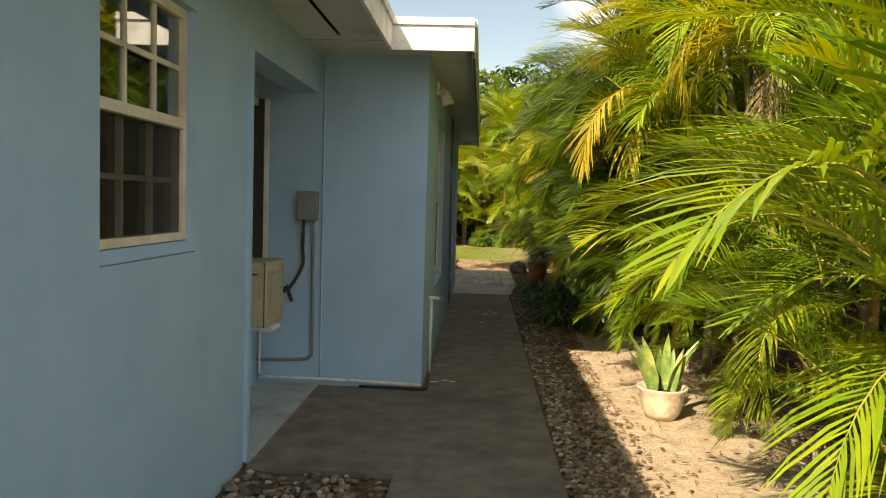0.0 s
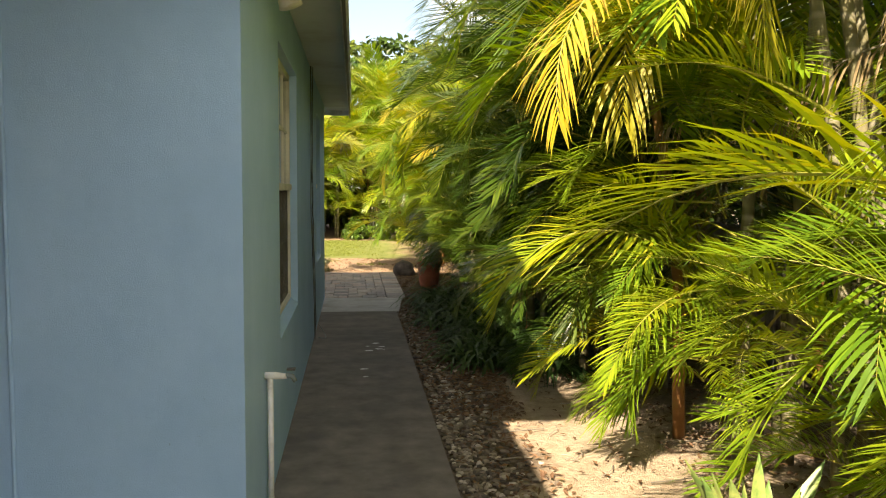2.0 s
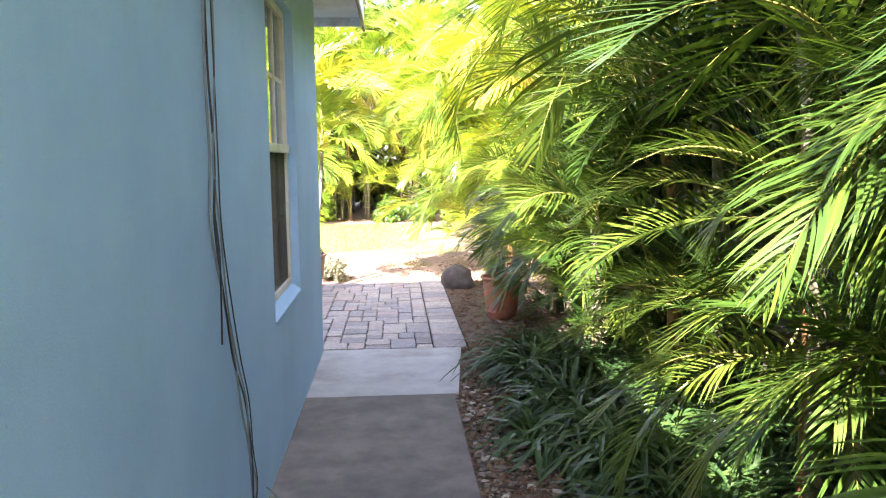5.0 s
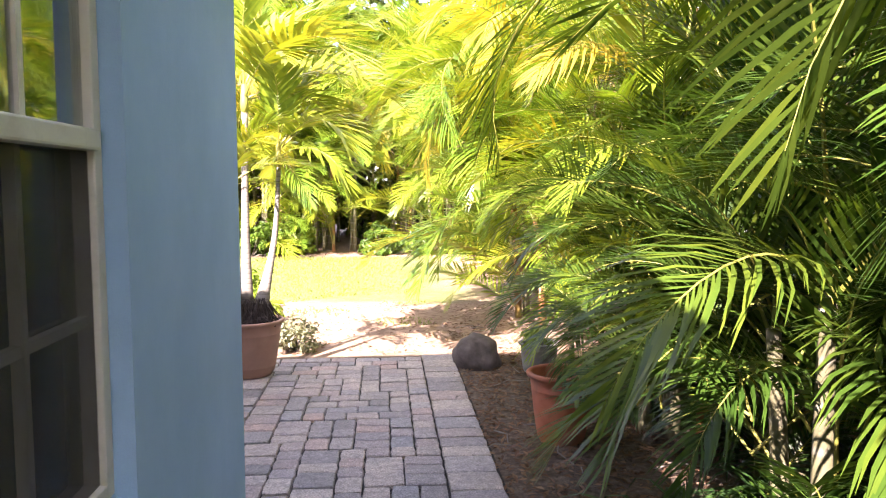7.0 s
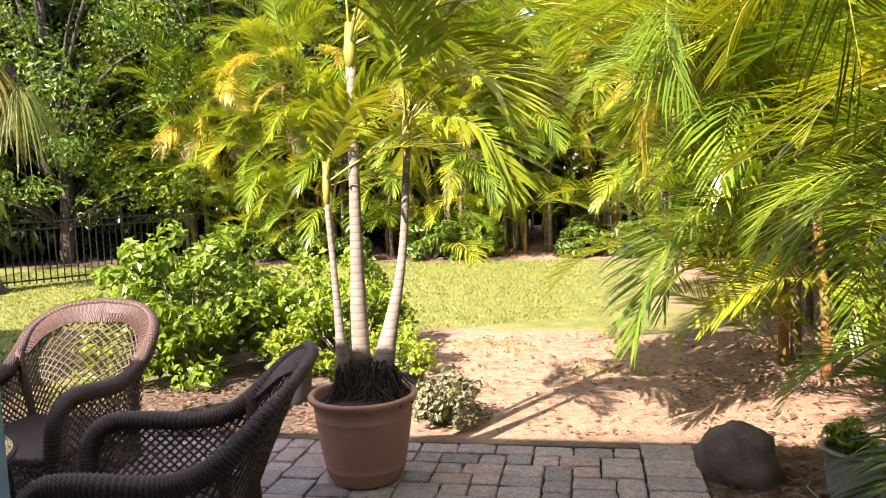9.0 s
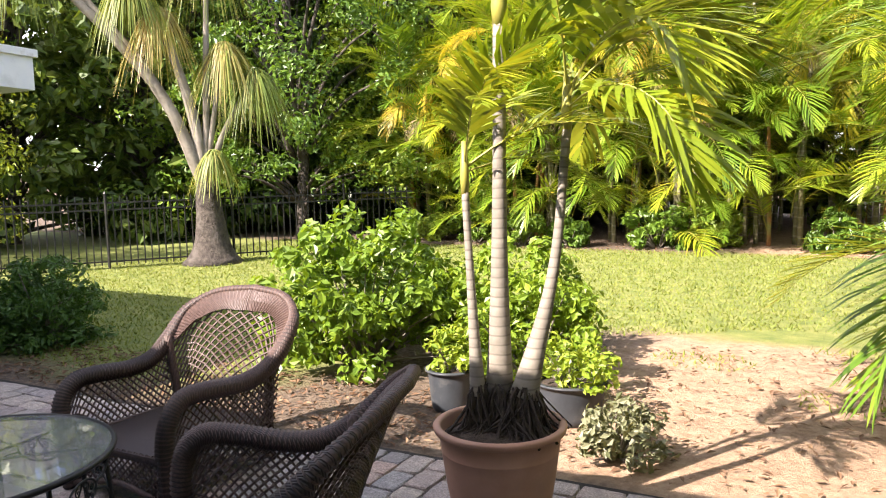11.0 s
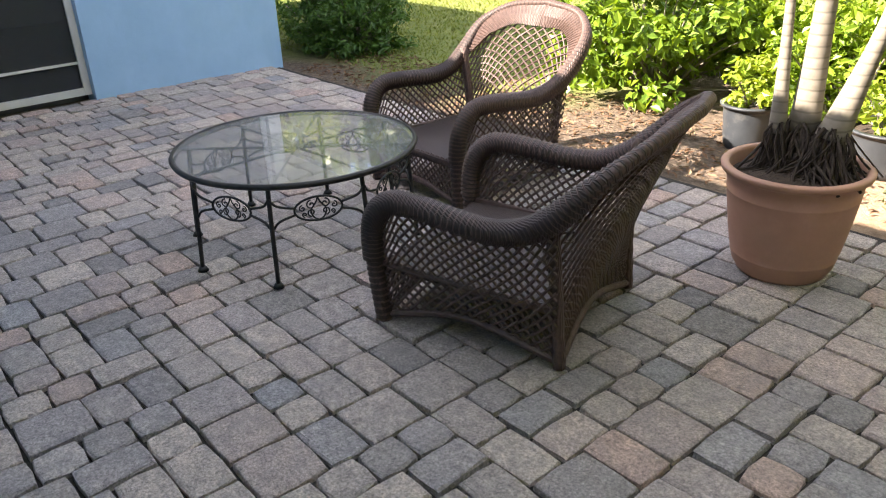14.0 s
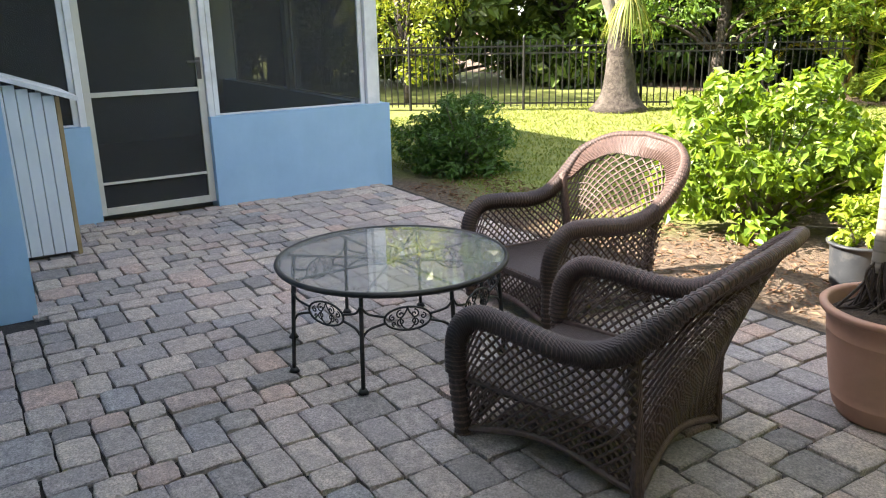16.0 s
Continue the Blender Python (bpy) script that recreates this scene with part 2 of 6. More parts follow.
def ringed_material(name, c1, c2, ring, gap):
    m, n, p = nodes_of(name)
    tc = n.nodes.new("ShaderNodeTexCoord").outputs["Object"]
    sep = n.nodes.new("ShaderNodeSeparateXYZ")
    n.links.new(tc, sep.inputs[0])
    w = n.nodes.new("ShaderNodeTexWave")
    w.bands_direction = "Z"
    w.inputs["Scale"].default_value, w.inputs["Distortion"].default_value, w.inputs["Detail"].default_value = gap, 1.2, 2.0
    n.links.new(tc, w.inputs["Vector"])
    body = ramp_node(n, noise_node(n, 14.0, vec=tc), [(0.3, c1), (0.7, c2)])
    k = ramp_node(n, w.outputs["Fac"], [(0.0, (1, 1, 1)), (0.14, (0, 0, 0))])
    col = mix_node(n, k, body, ring)
    n.links.new(col, p.inputs["Base Color"])
    p.inputs["Roughness"].default_value = 0.75
    bump_node(n, p, w.outputs["Fac"], 0.15, 0.006)
    return m


ARECASTEM = ringed_material("areca_stem", (0.11, 0.11, 0.05), (0.20, 0.175, 0.09), (0.24, 0.22, 0.15), 2.0)
GREYSTEM = ringed_material("grey_palm_trunk", (0.165, 0.145, 0.112), (0.26, 0.235, 0.19), (0.13, 0.115, 0.09), 8.0)


def ground_material():
    """Brown litter near the house, pale sand, lawn further back; the edges wander with noise."""
    m, n, p = nodes_of("garden_ground")
    pos = n.nodes.new("ShaderNodeNewGeometry").outputs["Position"]
    sep = n.nodes.new("ShaderNodeSeparateXYZ")
    wob = n.nodes.new("ShaderNodeTexNoise")
    wob.inputs["Scale"].default_value, wob.inputs["Detail"].default_value = 0.9, 6.0
    n.links.new(pos, wob.inputs["Vector"])
    vm = n.nodes.new("ShaderNodeVectorMath")
    vm.operation = "MULTIPLY_ADD"
    n.links.new(wob.outputs["Color"], vm.inputs[0])
    vm.inputs[1].default_value = (1.6, 1.6, 0)
    n.links.new(pos, vm.inputs[2])
    n.links.new(vm.outputs[0], sep.inputs[0])

    def step(sock, edge, soft):
        r = n.nodes.new("ShaderNodeMapRange")
        r.inputs["From Min"].default_value, r.inputs["From Max"].default_value = edge - soft, edge + soft
        n.links.new(sock, r.inputs["Value"])
        return r.outputs[0]

    def times(a, b):
        x = n.nodes.new("ShaderNodeMath")
        x.operation = "MULTIPLY"
        n.links.new(a, x.inputs[0])
        n.links.new(b, x.inputs[1])
        return x.outputs[0]

    def inv(a):
        x = n.nodes.new("ShaderNodeMath")
        x.operation = "SUBTRACT"
        x.inputs[0].default_value = 1.0
        n.links.new(a, x.inputs[1])
        return x.outputs[0]
    X, Y = sep.outputs["X"], sep.outputs["Y"]
    litter = ramp_node(n, noise_node(n, 26.0, 8, 0.7), [(0.25, (0.045, 0.03, 0.02)), (0.5, (0.12, 0.085, 0.055)), (0.75, (0.26, 0.20, 0.14))])
    sand = ramp_node(n, noise_node(n, 11.0, 9, 0.72), [(0.25, (0.24, 0.17, 0.11)), (0.5, (0.46, 0.36, 0.25)), (0.8, (0.60, 0.50, 0.38))])
    earth = ramp_node(n, noise_node(n, 14.0, 9, 0.72), [(0.25, (0.13, 0.075, 0.04)), (0.5, (0.34, 0.225, 0.14)), (0.8, (0.50, 0.38, 0.26))])
    lawn = ramp_node(n, noise_node(n, 5.0, 8, 0.7), [(0.3, (0.09, 0.13, 0.025)), (0.5, (0.16, 0.19, 0.04)), (0.72, (0.26, 0.255, 0.075))])
    side = times(step(X, 2.5, 0.15), inv(step(X, 4.0, 0.5)))
    col = mix_node(n, times(side, inv(step(Y, 9.6, 0.3))), litter, sand)
    col = mix_node(n, times(step(Y, 17.6, 0.15), times(step(X, 0.2, 0.3), inv(step(X, 4.2, 0.5)))), col, earth)
    back = times(step(Y, 21.0, 0.2), inv(step(X, 2.9, 0.5)))
    west = times(step(Y, 18.2, 0.3), inv(step(X, -1.6, 0.3)))
    mx = n.nodes.new("ShaderNodeMath")
    mx.operation = "MAXIMUM"
    n.links.new(back, mx.inputs[0])
    n.links.new(west, mx.inputs[1])
    col = mix_node(n, times(mx.outputs[0], inv(step(Y, 27.0, 0.25))), col, lawn)
    n.links.new(col, p.inputs["Base Color"])
    p.inputs["Roughness"].default_value = 0.95
    bump_node(n, p, noise_node(n, 30.0, 8, 0.7), 0.9, 0.03)
    return m


GROUND = ground_material()
GLASS = pane_material("window_glass", (0.75, 0.8, 0.78), 0.16)
# the last value lays on the pale veil that imitates the sky's reflection
TABLEGLASS = pane_material("table_glass", (0.98, 0.99, 0.985), 0.07, 0.09)
SCREEN = screen_material("insect_screen", (0.035, 0.038, 0.038), 0.5)
DARKSCREEN = screen_material("window_insect_screen", (0.012, 0.011, 0.010), 0.40)
# near-black colour that stands in for the darkness of unlit rooms
INTERIOR = surface("room_gloom_paint", (0.045, 0.042, 0.04), (0.06, 0.058, 0.055), 2.0, 0.9, bump=0.1)

# ---- mesh helpers ----
def as_mesh(name, verts, faces, smooth=False):
    me = bpy.data.meshes.new(name)
    me.from_pydata([tuple(v) for v in verts], [], [tuple(f) for f in faces])
    if smooth:
        me.polygons.foreach_set("use_smooth", [True] * len(me.polygons))
    me.update()
    return me


def part(name, geo, material, parent=None, label="", at=None, smooth=False):
    """Links a bmesh, or a mesh, as one object."""
    if isinstance(geo, bmesh.types.BMesh):
        me = bpy.data.meshes.new(name)
        if smooth:
            for f in geo.faces:
                f.smooth = True
        geo.to_mesh(me)
        geo.free()
    else:
        me = geo
    if material and not me.materials:
        me.materials.append(material)
    ob = new(name, me)
    if parent:
        ob.parent = parent
    if at is not None:
        ob.matrix_basis = at
    if label:
        ob["label"] = label
    return ob


def thing(name, m, label, category, group="", kind=""):
    ob = new(name)
    ob.matrix_basis = m
    ob.empty_display_size = 0.1
    return tagged(ob, label, category, group, kind)


def add_box(bm, x0, x1, y0, y1, z0, z1, bevel=0.0):
    before = len(bm.verts)
    r = bmesh.ops.create_cube(bm, size=1)
    vs = r["verts"]
    for v in vs:
        v.co = Vector(((x0 + x1) / 2 + v.co.x * (x1 - x0), (y0 + y1) / 2 + v.co.y * (y1 - y0), (z0 + z1) / 2 + v.co.z * (z1 - z0)))
    if bevel:
        es = list({e for v in vs for e in v.link_edges})
        bmesh.ops.bevel(bm, geom=es, offset=bevel, segments=2, affect="EDGES", profile=0.6)
    return bm


def box(x0, x1, y0, y1, z0, z1, bevel=0.0):
    return add_box(bmesh.new(), x0, x1, y0, y1, z0, z1, bevel)


def tube(points, radii, sides=8, closed_ends=True, smooth=True, name="tube"):
    """A tube through points, with one radius a point."""
    P = [Vector(p) for p in points]
    if not hasattr(radii, "__len__"):
        radii = [radii] * len(P)
    radii = [float(r) for r in radii]
    verts, faces = [], []
    up = None
    for i, p in enumerate(P):
        d = (P[min(i + 1, len(P) - 1)] - P[max(i - 1, 0)]).normalized()
        if up is None:
            up = Vector((0, 0, 1)) if abs(d.z) < 0.9 else Vector((1, 0, 0))
        side = d.cross(up)
        if side.length < 1e-5:
            side = d.orthogonal()
        side.normalize()
        up = side.cross(d).normalized()
        for k in range(sides):
            a = 2 * math.pi * k / sides
            verts.append(p + radii[i] * (math.cos(a) * side + math.sin(a) * up))
    for i in range(len(P) - 1):
        for k in range(sides):
            a, b = i * sides + k, i * sides + (k + 1) % sides
            faces.append((a, b, b + sides, a + sides))
    if closed_ends:
        faces.append(tuple(range(sides))[::-1])
        faces.append(tuple(range((len(P) - 1) * sides, len(P) * sides)))
    return verts, faces


def join_geo(pieces):
    verts, faces = [], []
    for v, f in pieces:
        o = len(verts)
        verts += v
        faces += [tuple(i + o for i in q) for q in f]
    return verts, faces


def lathe(profile, sides=40):
    """A surface turned round z from (radius, height) pairs."""
    verts, faces = [], []
    for r, z in profile:
        for k in range(sides):
            a = 2 * math.pi * k / sides
            verts.append((r * math.cos(a), r * math.sin(a), z))
    for i in range(len(profile) - 1):
        for k in range(sides):
            a, b = i * sides + k, i * sides + (k + 1) % sides
            faces.append((a, b, b + sides, a + sides))
    return verts, faces


def smooth_path(keys, n=8):
    """Catmull-Rom through key points."""
    K = [Vector(k) for k in keys]
    K = [2 * K[0] - K[1]] + K + [2 * K[-1] - K[-2]]
    out = []
    for i in range(1, len(K) - 2):
        for j in range(n):
            t = j / n
            a, b, c, d = K[i - 1], K[i], K[i + 1], K[i + 2]
            out.append(0.5 * ((2 * b) + (c - a) * t + (2 * a - 5 * b + 4 * c - d) * t * t + (3 * b - a - 3 * c + d) * t ** 3))
    return out + [K[-2]]


def wall(name, axis, face, back, u0, u1, z0, z1, openings=(), material=None):
    """A wall whose outer face is at `face` on the axis; openings are (u0, u1, z0, z1)."""
    us = sorted({u0, u1, *[o[0] for o in openings], *[o[1] for o in openings]})
    zs = sorted({z0, z1, *[o[2] for o in openings], *[o[3] for o in openings]})
    bm = bmesh.new()
    lo, hi = min(face, back), max(face, back)
    for a, b in zip(us, us[1:]):
        for c, d in zip(zs, zs[1:]):
            if any(o[0] <= a and b <= o[1] and o[2] <= c and d <= o[3] for o in openings):
                continue
            if axis == "x":
                add_box(bm, lo, hi, a, b, c, d)
            else:
                add_box(bm, a, b, lo, hi, c, d)
    bmesh.ops.remove_doubles(bm, verts=bm.verts, dist=0.0001)
    seen = {}
    for f in bm.faces:
        seen.setdefault(tuple(sorted(v.index for v in f.verts)), []).append(f)
    bm.verts.index_update()
    seen = {}
    for f in bm.faces:
        seen.setdefault(tuple(sorted(v.index for v in f.verts)), []).append(f)
    bmesh.ops.delete(bm, geom=[f for g in seen.values() if len(g) > 1 for f in g], context="FACES_ONLY")
    return tagged(part(name, bm, material or STUCCO), "pale blue painted stucco house wall", "wall", kind="structure")


# ---- ground and paths ----
gm = bmesh.new()
bmesh.ops.create_grid(gm, x_segments=2, y_segments=2, size=400)
tagged(part("ground", gm, GROUND, at=pose(0, 0, -0.03)), "garden ground of brown litter, pale sand and lawn", "ground", kind="structure")

bm = box(0.40, 1.34, -6.0, 12.15, -0.12, 0.0)
add_box(bm, -0.44, 0.40, 3.42, 5.40, -0.12, 0.0)
tagged(part("path_concrete", bm, CONCRETE), "worn grey concrete garden path beside the house", "path", kind="structure")
bm = bmesh.new()
for v in ((0.4, 12.156, 0.0), (1.37, 12.156, 0.0), (1.49, 13.39, 0.0), (0.4, 13.39, 0.0)):
    bm.verts.new(v)
f = bm.faces.new(bm.verts)
r = bmesh.ops.extrude_face_region(bm, geom=[f])
for v in [g for g in r["geom"] if isinstance(g, bmesh.types.BMVert)]:
    v.co.z -= 0.12
bmesh.ops.recalc_face_normals(bm, faces=bm.faces)
tagged(part("path_concrete_new", bm, NEWCONCRETE), "paler newer concrete strip before the pavers", "path", kind="structure")
tagged(part("floor_alcove", box(-0.95, -0.443, 3.56, 5.40, -0.1, 0.012), SLAB), "pale blue-grey painted concrete alcove floor", "floor", kind="structure")

rgp = random.Random(3)
for cx, cy, n in ((1.0, 9.95, 6), (0.95, 8.9, 2), (0.55, 5.75, 3)):
    for k in range(n):
        pts = []
        px, py, r = cx + rgp.uniform(-0.12, 0.12), cy + rgp.uniform(-0.2, 0.2), rgp.uniform(0.008, 0.03)
        bm = bmesh.new()
        for a in range(9):
            q = r * rgp.uniform(0.5, 1.2)
            bm.verts.new((px + 1.6 * q * math.cos(a * 0.698), py + q * math.sin(a * 0.698), 0.0025))
        bm.faces.new(bm.verts)
        tagged(part("paint_mark", bm, OLDWHITE), "spilled white paint mark on the concrete path", "paint mark", kind="structure")

# ---- house ----
W1 = (1.82, 2.73, 1.26, 2.36)
W2 = (6.84, 8.20, 0.68, 2.34)
W3 = (11.07, 12.07, 0.70, 2.36)
AW = (3.9, 5.385, 0.62, 2.30)
wall("wall_east_near", "x", -0.48, -0.70, -6.0, 3.55, -0.1, 2.70, [W1])
wall("wall_alcove_side", "y", 3.55, 3.35, -0.95, -0.703, -0.1, 2.70)
wall("wall_alcove_back", "x", -0.95, -1.15, 3.352, 5.40, -0.1, 2.70, [AW])
wall("wall_alcove_lintel", "x", -0.484, -0.70, 3.552, 5.40, 2.36, 2.70)
wall("wall_jut_south", "y", 5.40, 5.60, -1.15, 0.398, -0.1, 2.70)
wall("wall_east", "x", 0.40, 0.20, 5.402, 13.40, -0.1, 2.70, [W2, W3])
wall("wall_north", "y", 13.398, 13.20, -3.12, 0.198, -0.1, 2.70)
wall("wall_north_jog", "x", -3.12, -3.32, 13.202, 13.72, -0.1, 2.70)
wall("wall_north_west", "y", 13.72, 13.50, -12.0, -3.322, -0.1, 2.70)
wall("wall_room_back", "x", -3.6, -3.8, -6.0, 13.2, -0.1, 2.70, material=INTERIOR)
wall("wall_south", "y", -6.0, -6.2, -12.0, -0.48, -0.1, 2.70)
wall("wall_west", "x", -12.0, -11.8, -6.0, 13.5, -0.1, 2.70)
tagged(part("floor_house", add_box(box(-3.6, -1.15, -6.0, 5.6, -0.1, 0.02), -3.6, 0.2, 5.6, 13.2, -0.1, 0.02), INTERIOR), "house floor, the rooms' gloom put into its near-black colour", "floor", kind="structure")
tagged(part("corner_trim", box(-0.482, -0.455, 3.5, 3.552, 0.0, 2.36, 0.003), STUCCO), "painted corner bead on the wall's end", "trim", kind="structure")

# roof: flat slab, boarded soffit, chipped white fascia
roof_bm = bmesh.new()
add_box(roof_bm, -12.0, 0.14, -6.4, 4.83, 2.70, 2.80)
add_box(roof_bm, -12.0, 0.73, 4.83, 14.0, 2.70, 2.80)
tagged(part("roof", roof_bm, ROOFING), "pale flat roof with wide overhanging eaves", "roof", kind="structure")
sof = bmesh.new()
add_box(sof, -0.478, 0.14, -6.4, 4.83, 2.672, 2.698)
add_box(sof, 0.402, 0.73, 4.87, 14.0, 2.672, 2.698)
add_box(sof, -0.478, 0.398, 4.87, 5.398, 2.672, 2.698)
add_box(sof, -3.1, 0.398, 13.402, 14.0, 2.672, 2.698)
tagged(part("ceiling_soffit", sof, SOFFIT), "grey-blue painted eave soffit with dark joints", "soffit", kind="structure")


def fascia(name, x0, x1, y0, y1):
    f = thing(name, pose(0, 0, 0), "chipped white painted fascia board along the eave", "fascia", kind="structure")
    part("board", box(x0, x1, y0, y1, 2.60, 2.775, 0.004), OLDWHITE, f)
    dx, dy = (0.02, 0.0) if x1 - x0 < y1 - y0 else (0.0, 0.02)
    part("drip_edge", box(x0 - dx * 0.3, x1 + dx, y0 - dy, y1 + dy * 0.3, 2.777, 2.83, 0.004), OLDWHITE, f)
    return f


fascia("trim_fascia_near", 0.142, 0.168, -6.4, 4.80)
fascia("trim_fascia_jog", 0.142, 0.755, 4.80, 4.828)
fascia("trim_fascia_east", 0.732, 0.757, 4.83, 14.0)
fascia("trim_fascia_north", -3.1, 0.757, 14.002, 14.028)
bm = box(0.745, 0.765, 4.84, 14.02, 2.56, 2.598)
tagged(part("trim_drip_east", bm, DARKTRIM), "dark strip along the lower edge of the eave", "trim", kind="structure")
for y in (4.30, 4.47):
    tagged(part("trim_soffit_crack", box(-0.2, -0.18, y - 1.2, y + 0.2, 2.666, 2.673), DARKTRIM), "dark open joint between soffit boards", "trim", kind="structure")


def sloped_sill(x0, x1, x2, y0, y1, z):
    """A sill that lies level under the frame and slopes down to the wall's face."""
    prof = [(x0, z + 0.004), (x2, z + 0.004), (x2, z + 0.012), (x1, z + 0.05), (x0, z + 0.053)]
    v = [(px, y, pz) for y in (y0, y1) for px, pz in prof]
    f = [(0, 1, 2, 3, 4), (9, 8, 7, 6, 5)] + [(i, i + 5, (i + 1) % 5 + 5, (i + 1) % 5) for i in range(5)]
    return as_mesh("window_sill", v, f)


def sash_window(name, x, wall_face, o, cols, inner_rows, label):
    """A double-hung window in a wall that faces +x: frame, sill, two sashes with glazing bars, a screen below."""
    y0, y1, z0, z1 = o
    w = thing(name, pose(x + 0.045, 0, 0), label, "window", kind="structure")
    front = wall_face - x - 0.045
    part("window_sill", sloped_sill(-0.165, -0.065, front + 0.004, y0 + 0.002, y1 - 0.002, z0), STUCCO, w)
    z0 += 0.05
    mid = (z0 + 0.03 + z1) / 2 - 0.01
    fr = bmesh.new()
    for a, b, c, d in ((y0 + 0.001, y0 + 0.045, z0 + 0.004, z1 - 0.002), (y1 - 0.045, y1 - 0.001, z0 + 0.004, z1 - 0.002), (y0 + 0.045, y1 - 0.045, z1 - 0.047, z1 - 0.002), (y0 + 0.045, y1 - 0.045, z0 + 0.004, z0 + 0.04)):
        add_box(fr, -0.15, -0.07, a, b, c, d, 0.004)
    part("window_frame", fr, SASHWHITE, w)
    part("meeting_rail", box(-0.125, -0.055, y0 + 0.046, y1 - 0.046, mid - 0.022, mid + 0.024, 0.006), SASHWHITE, w)
    a, b = y0 + 0.045, y1 - 0.045
    for sash, s0, s1, depth in (("upper_sash", mid + 0.026, z1 - 0.048, -0.095), ("lower_sash", z0 + 0.041, mid - 0.023, -0.108)):
        bars = bmesh.new()
        for i in range(1, cols):
            yy = a + (b - a) * i / cols
            add_box(bars, depth - 0.012, depth + 0.012, yy - 0.011, yy + 0.011, s0, s1)
        for j in range(1, inner_rows):
            zz = s0 + (s1 - s0) * j / inner_rows
            add_box(bars, depth - 0.010, depth + 0.010, a, b, zz - 0.011, zz + 0.011)
        s = part(sash, bars, SASHWHITE, w)
        back = depth if sash == "upper_sash" else -0.125
        pane = part("pane", box(back - 0.003, back + 0.003, a, b, s0, s1), GLASS, s)
        pane.visible_shadow = False
    part("insect_screen", box(-0.088, -0.086, a, b, z0 + 0.041, mid - 0.023), DARKSCREEN, w)
    return w


sash_window("window_1", -0.50, -0.48, W1, 3, 2, "white double-hung window with glazing bars and dark lower screen")
sash_window("window_2", 0.375, 0.40, W2, 4, 2, "tall white double-hung window reflecting palms, dark lower screen")
sash_window("window_3", 0.375, 0.40, W3, 3, 2, "white double-hung window beside the house corner")

# alcove window with dark screen
aw = thing("window_4", pose(-0.95, 0, 0), "dark screened alcove window with worn white side frame", "window", kind="structure")
bm = bmesh.new()
add_box(bm, 0.05, 0.085, 5.33, 5.365, 0.65, 2.295, 0.004)
add_box(bm, -0.06, 0.01, 3.90, 3.94, 0.64, 2.295, 0.004)
add_box(bm, -0.06, 0.01, 3.94, 5.30, 2.24, 2.295, 0.004)
part("window_frame", bm, WHITE, aw)
# reveal darkened by colour, with the paint that imitates room gloom
part("window_reveal", box(-0.06, 0.05, 5.305, 5.36, 0.65, 2.295), INTERIOR, aw, "window reveal in the near-black colour of the rooms' gloom")
part("insect_screen", box(-0.05, -0.045, 3.94, 5.30, 0.64, 2.24), DARKSCREEN, aw)
part("pane", box(-0.08, -0.074, 3.94, 5.30, 0.64, 2.24), GLASS, aw).visible_shadow = False

# ---- screened porch ----
PX, PN = -5.05, 16.9
PW = -9.4
PORCHGREY = surface("grey_porch_wall_paint", (0.34, 0.36, 0.34), (0.42, 0.44, 0.41), 3.0, 0.8, bump=0.2, bscale=60, stain=(0.27, 0.28, 0.26), sscale=1.5)
wall("wall_porch_east_a", "x", PX, PX - 0.2, 13.722, 14.37, -0.1, 0.73)
wall("wall_porch_east_b", "x", PX, PX - 0.2, 15.27, PN, -0.1, 0.73)
wall("wall_porch_north", "y", PN - 0.002, PN - 0.2, PW, PX - 0.202, -0.1, 0.73)
wall("wall_porch_west", "x", PW - 0.002, PW - 0.2, 13.722, PN, -0.1, 2.12, material=PORCHGREY)
for n, b in (("east", (PX - 0.16, PX - 0.02, 13.722, PN - 0.06, 2.04, 2.26)), ("north", (PW, PX - 0.162, PN - 0.2, PN - 0.06, 2.04, 2.22))):
    tagged(part("wall_porch_header_" + n, box(*b), WHITE), "white painted beam above the porch screens", "beam", kind="structure")
tagged(part("floor_porch", box(PW, PX - 0.2, 13.722, PN - 0.2, -0.1, 0.01), surface("porch_floor", (0.10, 0.10, 0.10), (0.15, 0.15, 0.145), 6.0, 0.8)), "dark grey porch floor", "floor", kind="structure")
rb = bmesh.new()
prof = [(13.73, 2.56), (17.50, 2.40), (17.50, 2.13), (13.73, 2.30)]
vs = [[rb.verts.new((x, y, z)) for y, z in prof] for x in (PW - 0.5, -4.62)]
for i in range(4):
    rb.faces.new((vs[0][i], vs[0][(i + 1) % 4], vs[1][(i + 1) % 4], vs[1][i]))
rb.faces.new(vs[0][::-1])
rb.faces.new(vs[1])
bmesh.ops.recalc_face_normals(rb, faces=rb.faces)
proof = thing("roof_porch", pose(0, 0, 0), "low white porch roof with deep painted fascia", "roof", kind="structure")
part("roof_slab", rb, WHITE, proof)
rt = bmesh.new()
prof = [(13.73, 2.605), (17.53, 2.445), (17.53, 2.385), (13.73, 2.545)]
vs = [[rt.verts.new((x, y, z)) for y, z in prof] for x in (PW - 0.53, -4.595)]
for i in range(4):
    rt.faces.new((vs[0][i], vs[0][(i + 1) % 4], vs[1][(i + 1) % 4], vs[1][i]))
rt.faces.new(vs[0][::-1])
rt.faces.new(vs[1])
bmesh.ops.recalc_face_normals(rt, faces=rt.faces)
part("drip_edge", rt, OLDWHITE, proof)


